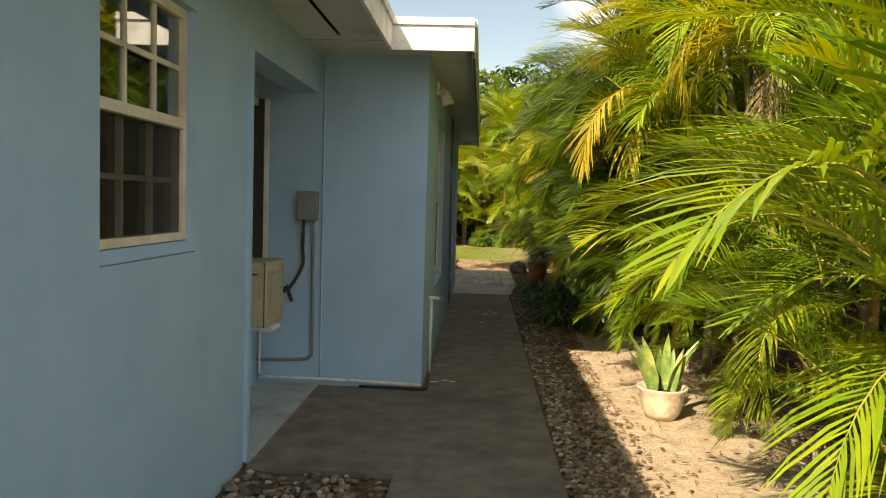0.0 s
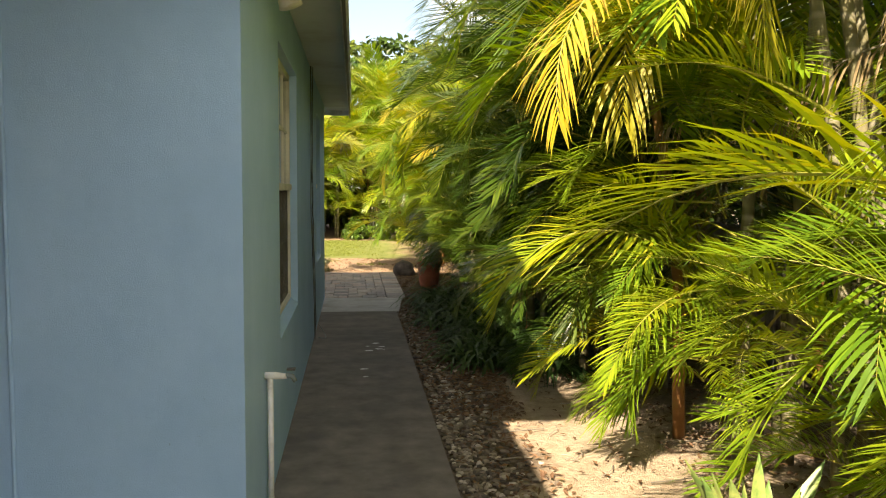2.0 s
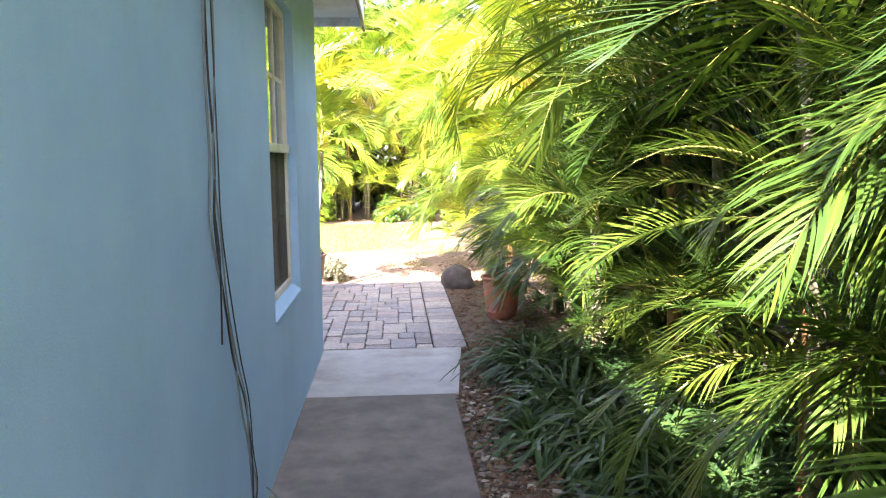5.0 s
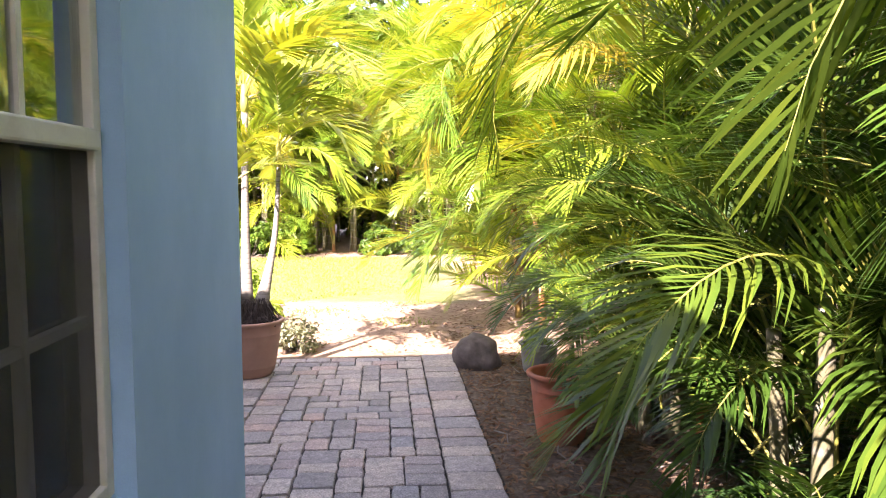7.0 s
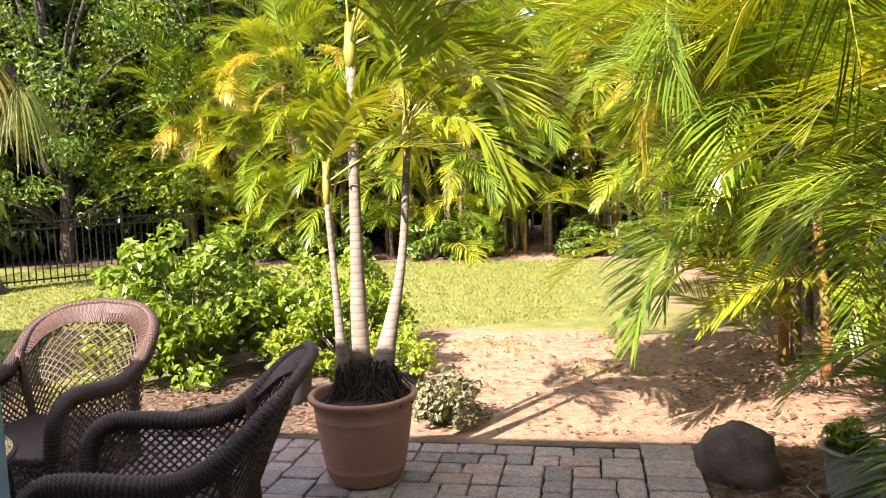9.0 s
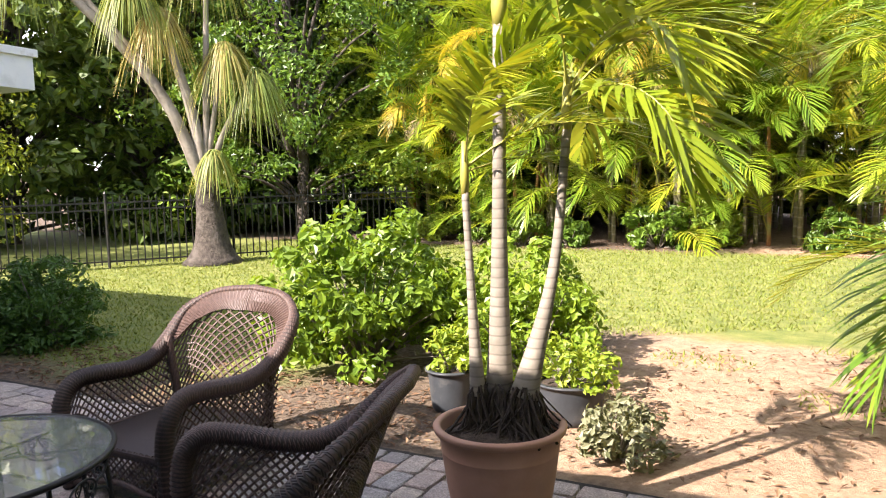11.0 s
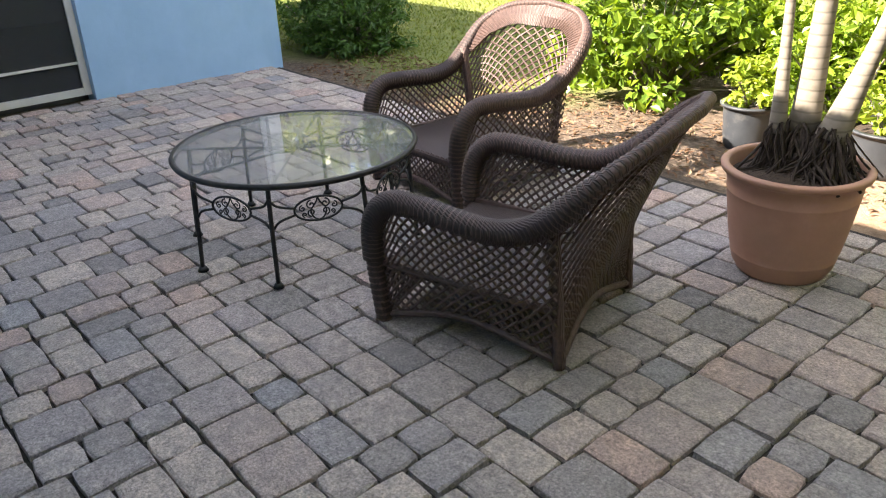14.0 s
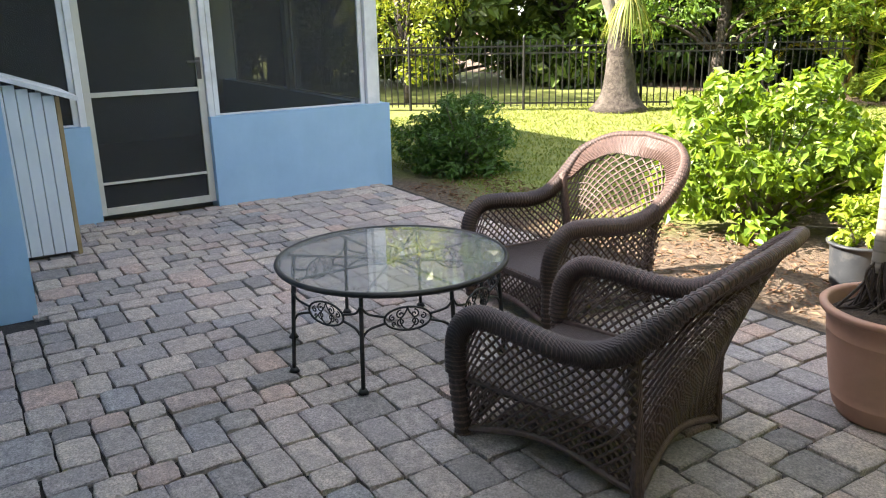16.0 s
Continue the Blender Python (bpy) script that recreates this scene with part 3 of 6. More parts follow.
def screen_bay(name, axis, at, u0, u1, z0, z1):
    s = thing(name, pose(0, 0, 0), "dark insect screen in a white aluminium frame", "screen", kind="structure")
    fr = bmesh.new()
    for a, b, c, d in ((u0, u0 + 0.04, z0, z1), (u1 - 0.04, u1, z0, z1), (u0 + 0.04, u1 - 0.04, z1 - 0.03, z1), (u0 + 0.04, u1 - 0.04, z0, z0 + 0.014)):
        add_box(fr, *((at - 0.02, at + 0.02, a, b) if axis == "x" else (a, b, at - 0.02, at + 0.02)), c, d, 0.003)
    part("frame", fr, WHITE, s)
    u0, u1, z0, z1 = u0 + 0.04, u1 - 0.04, z0 + 0.014, z1 - 0.03
    part("mesh_panel", box(*((at - 0.001, at + 0.001, u0, u1) if axis == "x" else (u0, u1, at - 0.001, at + 0.001)), z0, z1), SCREEN, s)
    return s


XS = PX - 0.09
screen_bay("window_porch_east_a", "x", XS, 13.73, 14.31, 0.732, 2.038)
screen_bay("window_porch_east_b", "x", XS, 15.33, 16.69, 0.732, 2.038)
for i, (a, b) in enumerate(((PX - 2.0, PX - 0.23), (PX - 4.0, PX - 2.13))):
    screen_bay("window_porch_north_" + "ab"[i], "y", PN - 0.1, a, b, 0.732, 2.038)
for x, y in ((PX - 0.09, 16.76), (PX - 2.065, PN - 0.1)):
    tagged(part("porch_post", box(x - 0.06, x + 0.06, y - 0.06, y + 0.06, 0.732, 2.039, 0.004), WHITE), "square white painted porch post", "post", kind="structure")
for y in (14.335, 15.295):
    tagged(part("door_jamb", box(XS - 0.045, XS + 0.05, y - 0.024, y + 0.024, 0.0, 2.039, 0.004), WHITE), "white painted door jamb of the porch", "trim", kind="structure")
door = thing("door_1", pose(XS, 0, 0.03), "closed pale aluminium screen door with dark mesh", "door", kind="structure")
ALU = surface("cream_aluminium", (0.55, 0.53, 0.45), (0.64, 0.62, 0.54), 6.0, 0.45, bump=0.05)
fr = bmesh.new()
for a, b, c, d in ((14.362, 14.415, 0, 2.0), (15.215, 15.268, 0, 2.0), (14.415, 15.215, 1.945, 2.0), (14.415, 15.215, 0.0, 0.055), (14.415, 15.215, 0.905, 0.94), (14.415, 15.215, 0.238, 0.256)):
    add_box(fr, -0.015, 0.02, a, b, c, d, 0.003)
part("door_frame", fr, ALU, door)
part("mesh_panel", box(-0.002, 0.0, 14.415, 15.215, 0.056, 1.945), SCREEN, door)
h = bmesh.new()
add_box(h, 0.02, 0.028, 15.215, 15.25, 1.0, 1.17, 0.004)
add_box(h, 0.028, 0.07, 15.225, 15.24, 1.13, 1.145, 0.004)
add_box(h, 0.055, 0.07, 15.13, 15.24, 1.128, 1.147, 0.006)
part("door_handle", h, DARKTRIM, door, "dark metal lever handle")

# ---- plants ----
def frond_mesh(name, length, pairs, leaf, bend, droop, wide, petiole=0.16, spread=1.0, fold=0.35, seed=0):
    """A feather leaf: an arched rachis that starts along +y, with narrow leaflets on both sides."""
    rng = np.random.default_rng(seed)
    n = 14
    s = np.linspace(0, 1, n)
    ang = -radians(bend) * s ** 1.5
    step = length / (n - 1)
    y = np.concatenate([[0], np.cumsum(np.cos(ang[:-1]) * step)])
    z = np.concatenate([[0], np.cumsum(np.sin(ang[:-1]) * step)])
    x = 0.04 * length * np.sin(s * 2.2) * rng.uniform(-1, 1)
    P = np.stack([x, y, z], 1)
    verts, faces = tube([tuple(p) for p in P], list(0.011 * length / 1.8 * (1.05 - s)), 4)
    verts, faces = [tuple(v) for v in verts], list(faces)
    nr = len(faces)
    for i in range(pairs):
        u = petiole + (1 - petiole) * (i + 0.5) / pairs
        k = u * (n - 1)
        j = min(int(k), n - 2)
        base = P[j] + (P[j + 1] - P[j]) * (k - j)
        d = (P[j + 1] - P[j]) / step
        upv = np.array([0, -d[2], d[1]])
        v = (u - petiole) / (1 - petiole)
        L = leaf * (0.42 + 0.58 * math.sin(math.pi * min(1, v * 0.85 + 0.12))) * (1 - 0.45 * v ** 3)
        for sgn in (-1, 1):
            a = radians(62 - 34 * v + rng.uniform(-6, 6)) * spread
            el = fold + rng.uniform(-0.16, 0.16)
            w = wide * rng.uniform(0.85, 1.1) * (1 - 0.4 * v)
            ll = L * rng.uniform(0.86, 1.06)
            sidev = np.array([sgn, 0, 0])
            out = math.cos(a) * d + math.sin(a) * (math.cos(el) * sidev + math.sin(el) * upv)
            out = out / np.linalg.norm(out)
            across = np.cross(out, upv)
            across = across / (np.linalg.norm(across) + 1e-9)
            b0 = len(verts)
            dr = droop * rng.uniform(0.6, 1.4)
            for f, ww in ((0.0, 0.35), (0.33, 1.0), (0.7, 0.75)):
                c = base + out * ll * f + np.array([0, 0, -1]) * dr * ll * f * f
                verts += [tuple(c - across * w * ww / 2), tuple(c + across * w * ww / 2)]
            verts.append(tuple(base + out * ll * (1 - 0.12 * dr) + np.array([0, 0, -1]) * dr * ll))
            faces += [(b0, b0 + 1, b0 + 3, b0 + 2), (b0 + 2, b0 + 3, b0 + 5, b0 + 4), (b0 + 4, b0 + 5, b0 + 6)]
    me = as_mesh(name, verts, faces)
    mats = np.zeros(len(faces), dtype=np.int32)
    mats[:nr] = 1
    me.polygons.foreach_set("material_index", mats)
    return me


def frond_set(prefix, leafmat, rachis, specs):
    out = []
    for i, sp in enumerate(specs):
        me = frond_mesh(prefix, seed=i + 1, **sp)
        me.materials.append(leafmat)
        me.materials.append(rachis)
        out.append(me)
    return out


ARECA = frond_set("areca_frond", PALMLEAF, RACHIS, [
    dict(length=2.0, pairs=44, leaf=0.52, bend=b, droop=d, wide=0.027, fold=f)
    for b, d, f in ((70, 0.22, 0.6), (95, 0.34, 0.5), (115, 0.45, 0.45), (85, 0.28, 0.65), (130, 0.6, 0.35), (60, 0.18, 0.6))])
# the same fronds in the leaf colour that carries painted shade
SHADED = frond_set("areca_frond", SHADEPALM, RACHIS, [
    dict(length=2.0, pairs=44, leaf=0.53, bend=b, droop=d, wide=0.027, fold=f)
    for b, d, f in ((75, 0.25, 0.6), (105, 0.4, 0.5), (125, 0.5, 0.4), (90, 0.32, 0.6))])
DRY = frond_set("dry_frond", DRYLEAF, BARK, [
    dict(length=1.7, pairs=30, leaf=0.42, bend=b, droop=0.8, wide=0.02, fold=0.1) for b in (110, 140)])
GOLD = frond_set("yellowed_frond", GOLDLEAF, RACHIS, [
    dict(length=1.8, pairs=40, leaf=0.48, bend=b, droop=d, wide=0.026, fold=f) for b, d, f in ((100, 0.5, 0.3), (125, 0.75, 0.2), (80, 0.6, 0.3))])
FARFROND = frond_set("areca_frond", PALMLEAF, RACHIS, [
    dict(length=2.1, pairs=34, leaf=0.56, bend=b, droop=d, wide=0.032, fold=f) for b, d, f in ((80, 0.3, 0.5), (110, 0.42, 0.4), (130, 0.55, 0.35))])


def place_frond(parent, meshes, rng, at, heading, rise, size, roll=0.0, keep_off=0.0):
    reach = size * 1.55
    far = parent.location.x + at[0] - reach * math.sin(radians(heading)) * math.cos(radians(max(rise, 0) * 0.6))
    me = meshes[int(rng.integers(len(meshes)))]
    if far < keep_off - (0.45 if at[2] > 2.1 else 0.0):
        heading, size = -heading, size * 0.9
    ob = new("frond", me)
    ob.parent = parent
    ob.matrix_basis = Matrix.Translation(at) @ Euler((0, 0, radians(heading))).to_matrix().to_4x4() @ Euler((radians(rise), 0, 0)).to_matrix().to_4x4() @ Euler((0, radians(roll), 0)).to_matrix().to_4x4() @ Matrix.Scale(size, 4)
    return ob


def areca(x, y, stems, height, label, seed, fronds=8, size=1.0, low=6, lean=0.35, meshes=None, face=None, dry=0, radius=0.35, group="areca palms in the hedge", least=0.35, skirt=1.5, base=0.0, over=0, gold=0, curtain=0, hang=(0.9, 2.2)):
    """A clump of areca palm: ringed stems of many heights, arching feather leaves, a skirt of low shoots on its open side."""
    rng = np.random.default_rng(seed)
    meshes = meshes or ARECA
    off_path = (1.9 if 8 < y < 12.5 else 1.55 if 15 < y < 17 else 1.75 if y < 17 else 0.9) if x > 0.5 and y < 25 else -99.0
    t = thing("areca_palm", pose(x, y, -0.03), label, "palm", group)
    for i in range(stems):
        a = rng.uniform(0, 360)
        r = radius * math.sqrt(rng.uniform(0.05, 1))
        bx, by = r * math.cos(radians(a)), r * math.sin(radians(a))
        h = height * (least + (1 - least) * (i + rng.uniform(0, 1)) / stems)
        ln = lean * rng.uniform(0.3, 1.0) * h / 3
        tx, ty = bx + ln * math.cos(radians(a)), by + ln * math.sin(radians(a))
        pts = smooth_path([(bx, by, 0), (bx * 0.8 + tx * 0.2, by * 0.8 + ty * 0.2, h * 0.5), (tx, ty, h)], 5)
        rad = [0.034 * (1.25 - 0.45 * k / (len(pts) - 1)) for k in range(len(pts))]
        part("stem", as_mesh("stem", *tube(pts, rad, 7), smooth=True), ARECASTEM if rng.random() > 0.2 else ORANGESTEM, t)
        nf = max(4, int(fronds * rng.uniform(0.75, 1.2)))
        off = rng.uniform(0, 360)
        for k in range(nf):
            hd = off + k * 137.5
            rise = 84 - 58 * k / nf + rng.uniform(-8, 8)
            place_frond(t, meshes, rng, (tx, ty, h - 0.06 * k / nf), hd, rise, size * rng.uniform(0.75, 1.05), rng.uniform(-25, 25), off_path)
    for k in range(low):
        a = rng.uniform(0, 360) if face is None else face + rng.uniform(-85, 85)
        r = radius * rng.uniform(0.3, 1.2)
        z = base + (skirt - base) * (k + rng.uniform(0, 1)) / low
        place_frond(t, meshes, rng, (-r * math.sin(radians(a)), r * math.cos(radians(a)), z), a, rng.uniform(30, 78), size * rng.uniform(0.5, 0.85), rng.uniform(-30, 30), off_path)
    for k in range(over):
        a = 90 + rng.uniform(-60, 50)
        place_frond(t, meshes, rng, (-0.25 + rng.uniform(-0.2, 0.2), rng.uniform(-0.5, 0.5), height * rng.uniform(0.42, 0.95)), a, rng.uniform(10, 55), size * rng.uniform(0.8, 1.0), rng.uniform(-25, 25), off_path)
    for k in range(curtain):
        place_frond(t, meshes, rng, (-0.1 + rng.uniform(-0.25, 0.15), rng.uniform(-0.75, 0.75), rng.uniform(*hang)), 90 + rng.uniform(-55, 55), rng.uniform(0, 40), size * rng.uniform(0.45, 0.62), rng.uniform(-30, 30), off_path - 0.2)
    for k in range(gold):
        place_frond(t, GOLD, rng, (-rng.uniform(0.1, 0.5), rng.uniform(-0.5, 0.5), height * rng.uniform(0.76, 0.96)), (face or 90) + rng.uniform(-70, 70), rng.uniform(-25, 40), size * rng.uniform(0.6, 0.9), rng.uniform(-25, 25), off_path)
    for k in range(dry):
        a = rng.uniform(0, 360) if face is None else face + rng.uniform(-60, 60)
        place_frond(t, DRY, rng, (0.15 * math.cos(a), 0.15 * math.sin(a), height * rng.uniform(0.6, 0.95)), a, rng.uniform(-40, 10), size * rng.uniform(0.45, 0.7), rng.uniform(-30, 30), off_path)
    return t


LUSH = "multi-stemmed areca palm with arching yellow-green fronds in the hedge"
SHADE = "dense areca palm beside the gravel, shade put into its frond colour"
# the hedge beside the path, from the first steps to the patio
areca(3.0, 2.5, 4, 1.6, "sunlit areca palm with broad low yellow-green fronds beside the sand", 11, 6, 1.15, 9, face=75, radius=0.3, skirt=1.2)
areca(3.35, 3.9, 5, 2.6, LUSH, 12, 6, 1.1, 15, face=95, radius=0.4, skirt=1.4, curtain=8, hang=(0.3, 1.3))
areca(3.5, 5.5, 8, 3.6, "tall areca palm with bare ringed stems and yellowing hanging fronds", 13, 6, 1.1, 16, face=90, dry=5, radius=0.5, least=0.55, skirt=1.9, base=0.35, gold=3, curtain=18, hang=(0.25, 1.5))
areca(3.2, 7.0, 7, 3.3, "areca palm with orange leaf sheaths and drooping fronds beside the sand", 14, 7, 1.1, 20, face=90, dry=5, radius=0.45, least=0.5, skirt=2.0, base=0.3, over=6, gold=5, curtain=20, hang=(0.25, 1.9))
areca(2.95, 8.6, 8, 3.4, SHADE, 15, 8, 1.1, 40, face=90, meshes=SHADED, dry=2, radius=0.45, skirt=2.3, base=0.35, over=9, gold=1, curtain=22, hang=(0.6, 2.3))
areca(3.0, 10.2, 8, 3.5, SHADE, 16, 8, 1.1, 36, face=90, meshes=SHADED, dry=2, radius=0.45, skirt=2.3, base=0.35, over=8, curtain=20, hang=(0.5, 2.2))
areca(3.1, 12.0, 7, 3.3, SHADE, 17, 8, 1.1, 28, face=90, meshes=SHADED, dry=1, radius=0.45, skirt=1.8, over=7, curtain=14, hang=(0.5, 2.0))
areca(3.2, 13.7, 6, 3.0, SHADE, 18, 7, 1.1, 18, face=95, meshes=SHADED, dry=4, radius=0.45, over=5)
areca(2.95, 15.4, 6, 2.7, LUSH, 19, 7, 1.0, 30, face=125, radius=0.3, dry=4, skirt=2.2, over=6, gold=1, curtain=12, hang=(0.7, 1.8))
areca(2.62, 14.55, 5, 1.5, "low areca palm hanging over the red pot, shade in its frond colour", 29, 6, 0.85, 26, face=110, meshes=SHADED, radius=0.3, skirt=1.2, base=0.2, curtain=10, hang=(0.6, 1.4))
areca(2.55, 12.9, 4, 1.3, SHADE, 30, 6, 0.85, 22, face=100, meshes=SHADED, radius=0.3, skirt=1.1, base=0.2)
areca(2.9, 18.6, 8, 3.0, "large sunlit areca palm with bright yellow-green fronds over the sand", 20, 7, 1.2, 46, face=145, dry=1, radius=0.5, skirt=2.0, least=0.25, gold=6, over=16)
areca(3.2, 20.8, 7, 3.2, LUSH, 21, 7, 1.1, 14, face=110, radius=0.5, skirt=2.2, gold=4)
areca(3.3, 23.4, 7, 3.4, LUSH, 22, 7, 1.1, 14, face=110, dry=2, radius=0.5, skirt=2.2, gold=4)
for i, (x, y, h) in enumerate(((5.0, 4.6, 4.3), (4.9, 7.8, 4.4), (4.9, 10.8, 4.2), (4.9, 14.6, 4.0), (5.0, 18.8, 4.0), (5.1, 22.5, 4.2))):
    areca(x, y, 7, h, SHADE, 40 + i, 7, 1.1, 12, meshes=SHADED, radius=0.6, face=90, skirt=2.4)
# the hedge across the back of the lawn
for i in range(12):
    rg = random.Random(60 + i)
    areca(-6.6 + i * 0.98 + rg.uniform(-0.3, 0.3), 27.4 + rg.uniform(-0.5, 0.9), 7, 3.4 + rg.uniform(-0.5, 0.9), "tall areca palm with yellowing fronds in the back hedge", 80 + i, 7, 1.1, 20, face=180, meshes=FARFROND, dry=4, radius=0.5, skirt=2.2, gold=4)
for i in range(9):
    rg = random.Random(160 + i)
    areca(-7.6 + i * 1.5 + rg.uniform(-0.4, 0.4), 29.9 + rg.uniform(-0.5, 0.7), 7, 5.2 + rg.uniform(-0.5, 0.8), "tall areca palm with yellowing fronds in the back hedge", 180 + i, 8, 1.25, 9, face=180, meshes=FARFROND, dry=1, radius=0.6, skirt=3.5)


def leaf_cloud(centres, normals, size, rng, ratio=0.5, fold=0.25):
    """Many pointed leaves as one mesh: two triangles and a fold each."""
    c = np.asarray(centres, dtype=float)
    n = len(c)
    nrm = np.asarray(normals, dtype=float) + rng.normal(0, 0.55, (n, 3))
    nrm /= np.linalg.norm(nrm, axis=1, keepdims=True) + 1e-9
    t = rng.normal(0, 1, (n, 3))
    t -= (t * nrm).sum(1, keepdims=True) * nrm
    t /= np.linalg.norm(t, axis=1, keepdims=True) + 1e-9
    b = np.cross(nrm, t)
    L = size * rng.uniform(0.6, 1.25, (n, 1))
    w = L * ratio
    v = np.empty((n, 4, 3))
    v[:, 0] = c - t * L / 2
    v[:, 1] = c + b * w / 2 + nrm * w * fold
    v[:, 2] = c + t * L / 2
    v[:, 3] = c - b * w / 2 + nrm * w * fold
    i = np.arange(n)[:, None] * 4
    f = np.concatenate([i + np.array([[0, 1, 2]]), i + np.array([[0, 2, 3]])], 0)
    return v.reshape(-1, 3), f


def leaf_mesh(name, centres, normals, size, rng, ratio=0.5):
    v, f = leaf_cloud(centres, normals, size, rng, ratio)
    me = bpy.data.meshes.new(name)
    me.from_pydata(v.tolist(), [], f.tolist())
    me.update()
    return me


def clumps(rng, blobs, per):
    """Leaf positions on the shells of many small overlapping blobs: (x, y, z, radius)."""
    C, N = [], []
    for x, y, z, r in blobs:
        d = rng.normal(0, 1, (per, 3))
        d /= np.linalg.norm(d, axis=1, keepdims=True)
        rad = r * rng.uniform(0.55, 1.05, (per, 1))
        C.append(np.array([x, y, z]) + d * rad * np.array([1, 1, 0.8]))
        N.append(d + np.array([0, 0, 0.5]))
    return np.concatenate(C), np.concatenate(N)


def shrub(name, x, y, w, h, label, mat, leaf, count, seed, ratio=0.5, category="shrub"):
    rng = np.random.default_rng(seed)
    t = thing(name, pose(x, y, -0.03), label, category)
    blobs, tw = [], []
    for i in range(count):
        a, r = rng.uniform(0, 2 * math.pi), w / 2 * math.sqrt(rng.uniform(0, 1))
        zz = h * rng.uniform(0.07, 0.98) * (1 - 0.45 * (r / (w / 2)) ** 2)
        p = (r * math.cos(a), r * math.sin(a), zz)
        blobs.append((*p, rng.uniform(0.09, 0.19) * (w / 1.5) ** 0.5))
        if i % 2 == 0:
            tw.append(tube(smooth_path([(p[0] * 0.15, p[1] * 0.15, 0), (p[0] * 0.5, p[1] * 0.5, zz * 0.55), p], 3), [0.012, 0.011, 0.010, 0.008, 0.006, 0.005, 0.004], 4))
    part("branch_frame", as_mesh("branch_frame", *join_geo(tw)), BARK, t)
    C, N = clumps(rng, blobs, 46)
    C[:, 2] = np.maximum(C[:, 2], 0.03)
    part("foliage", leaf_mesh("foliage", C, N, leaf, rng, ratio), mat, t)
    return t


shrub("flowering_shrub", -2.15, 18.35, 1.5, 1.25, "large leafy bright green shrub beyond the patio edge", SHRUBLEAF, 0.085, 130, 5, 0.6)
shrub("flowering_shrub", -1.2, 18.9, 1.2, 1.05, "leafy green shrub with reddish dry stems beyond the patio", SHRUBLEAF, 0.075, 80, 6, 0.55)
shrub("flowering_shrub", -0.75, 18.3, 0.95, 0.8, "leafy yellow-green shrub behind the grey nursery pots", SHRUBLEAF, 0.07, 64, 61, 0.55)
shrub("evergreen_shrub", -5.12, 17.75, 0.95, 0.85, "low dark green shrub at the porch corner", EVERGREEN, 0.07, 100, 7, 0.4)
shrub("evergreen_shrub", -5.55, 17.7, 0.9, 0.7, "low dark green shrub against the porch wall", EVERGREEN, 0.07, 60, 8, 0.4)


def fern(x, y, w, h, blades, seed, label):
    """A loose tuft of arching strap leaves, each a creased ribbon that narrows to its tip."""
    rng = np.random.default_rng(seed)
    t = thing("fern_clump", pose(x, y, -0.03), label, "fern")
    V, F = [], []
    for k in range(blades):
        a, r = rng.uniform(0, 2 * math.pi), w * 0.36 * math.sqrt(rng.uniform(0, 1))
        bx, by = r * math.cos(a), r * math.sin(a)
        d = a + rng.uniform(-1.2, 1.2)
        L, up = h * rng.uniform(0.6, 1.35), rng.uniform(0.45, 1.35)
        wd = rng.uniform(0.008, 0.019)
        px, pz, el = 0.0, 0.0, up
        base = len(V)
        for i in range(6):
            q = wd * (0.55, 1.0, 1.0, 0.85, 0.55, 0.06)[i]
            cx, cy = bx + px * math.cos(d), by + px * math.sin(d)
            V += [(cx - q * math.sin(d), cy + q * math.cos(d), pz + q * 0.35), (cx, cy, pz), (cx + q * math.sin(d), cy - q * math.cos(d), pz + q * 0.35)]
            px, pz = px + L / 5 * math.cos(el), max(0.012, pz + L / 5 * math.sin(el))
            el -= 0.42 + 0.2 * rng.uniform(0, 1)
        for i in range(5):
            for j in (0, 1):
                c = base + i * 3 + j
                F.append((c, c + 1, c + 4, c + 3))
    part("foliage", as_mesh("foliage", V, F), FERNLEAF, t)
    return t


rgf = random.Random(21)
for i in range(20):
    y = 9.3 + i * 0.2
    fern(2.02 + 0.04 * (i % 5) + rgf.uniform(-0.12, 0.22), y, rgf.uniform(0.55, 0.85), rgf.uniform(0.34, 0.56), 150, 700 + i, "dark green strap-leaved fern tuft beside the gravel strip")
for i in range(16):
    fern(2.75 + rgf.uniform(-0.25, 0.5), 8.9 + i * 0.42, rgf.uniform(0.6, 0.9), rgf.uniform(0.35, 0.6), 130, 740 + i, "dark green strap-leaved fern tuft under the hedge palms")
for i in range(9):
    rg = random.Random(500 + i)
    shrub("hedge_shrub", -6.6 + i * 1.2 + rg.uniform(-0.5, 0.5), 26.6 + rg.uniform(-0.3, 0.5), rg.uniform(0.6, 1.2), rg.uniform(0.4, 1.0), "low dark green shrub at the foot of the back hedge", TREELEAF, 0.13, 34, 510 + i, 0.45)


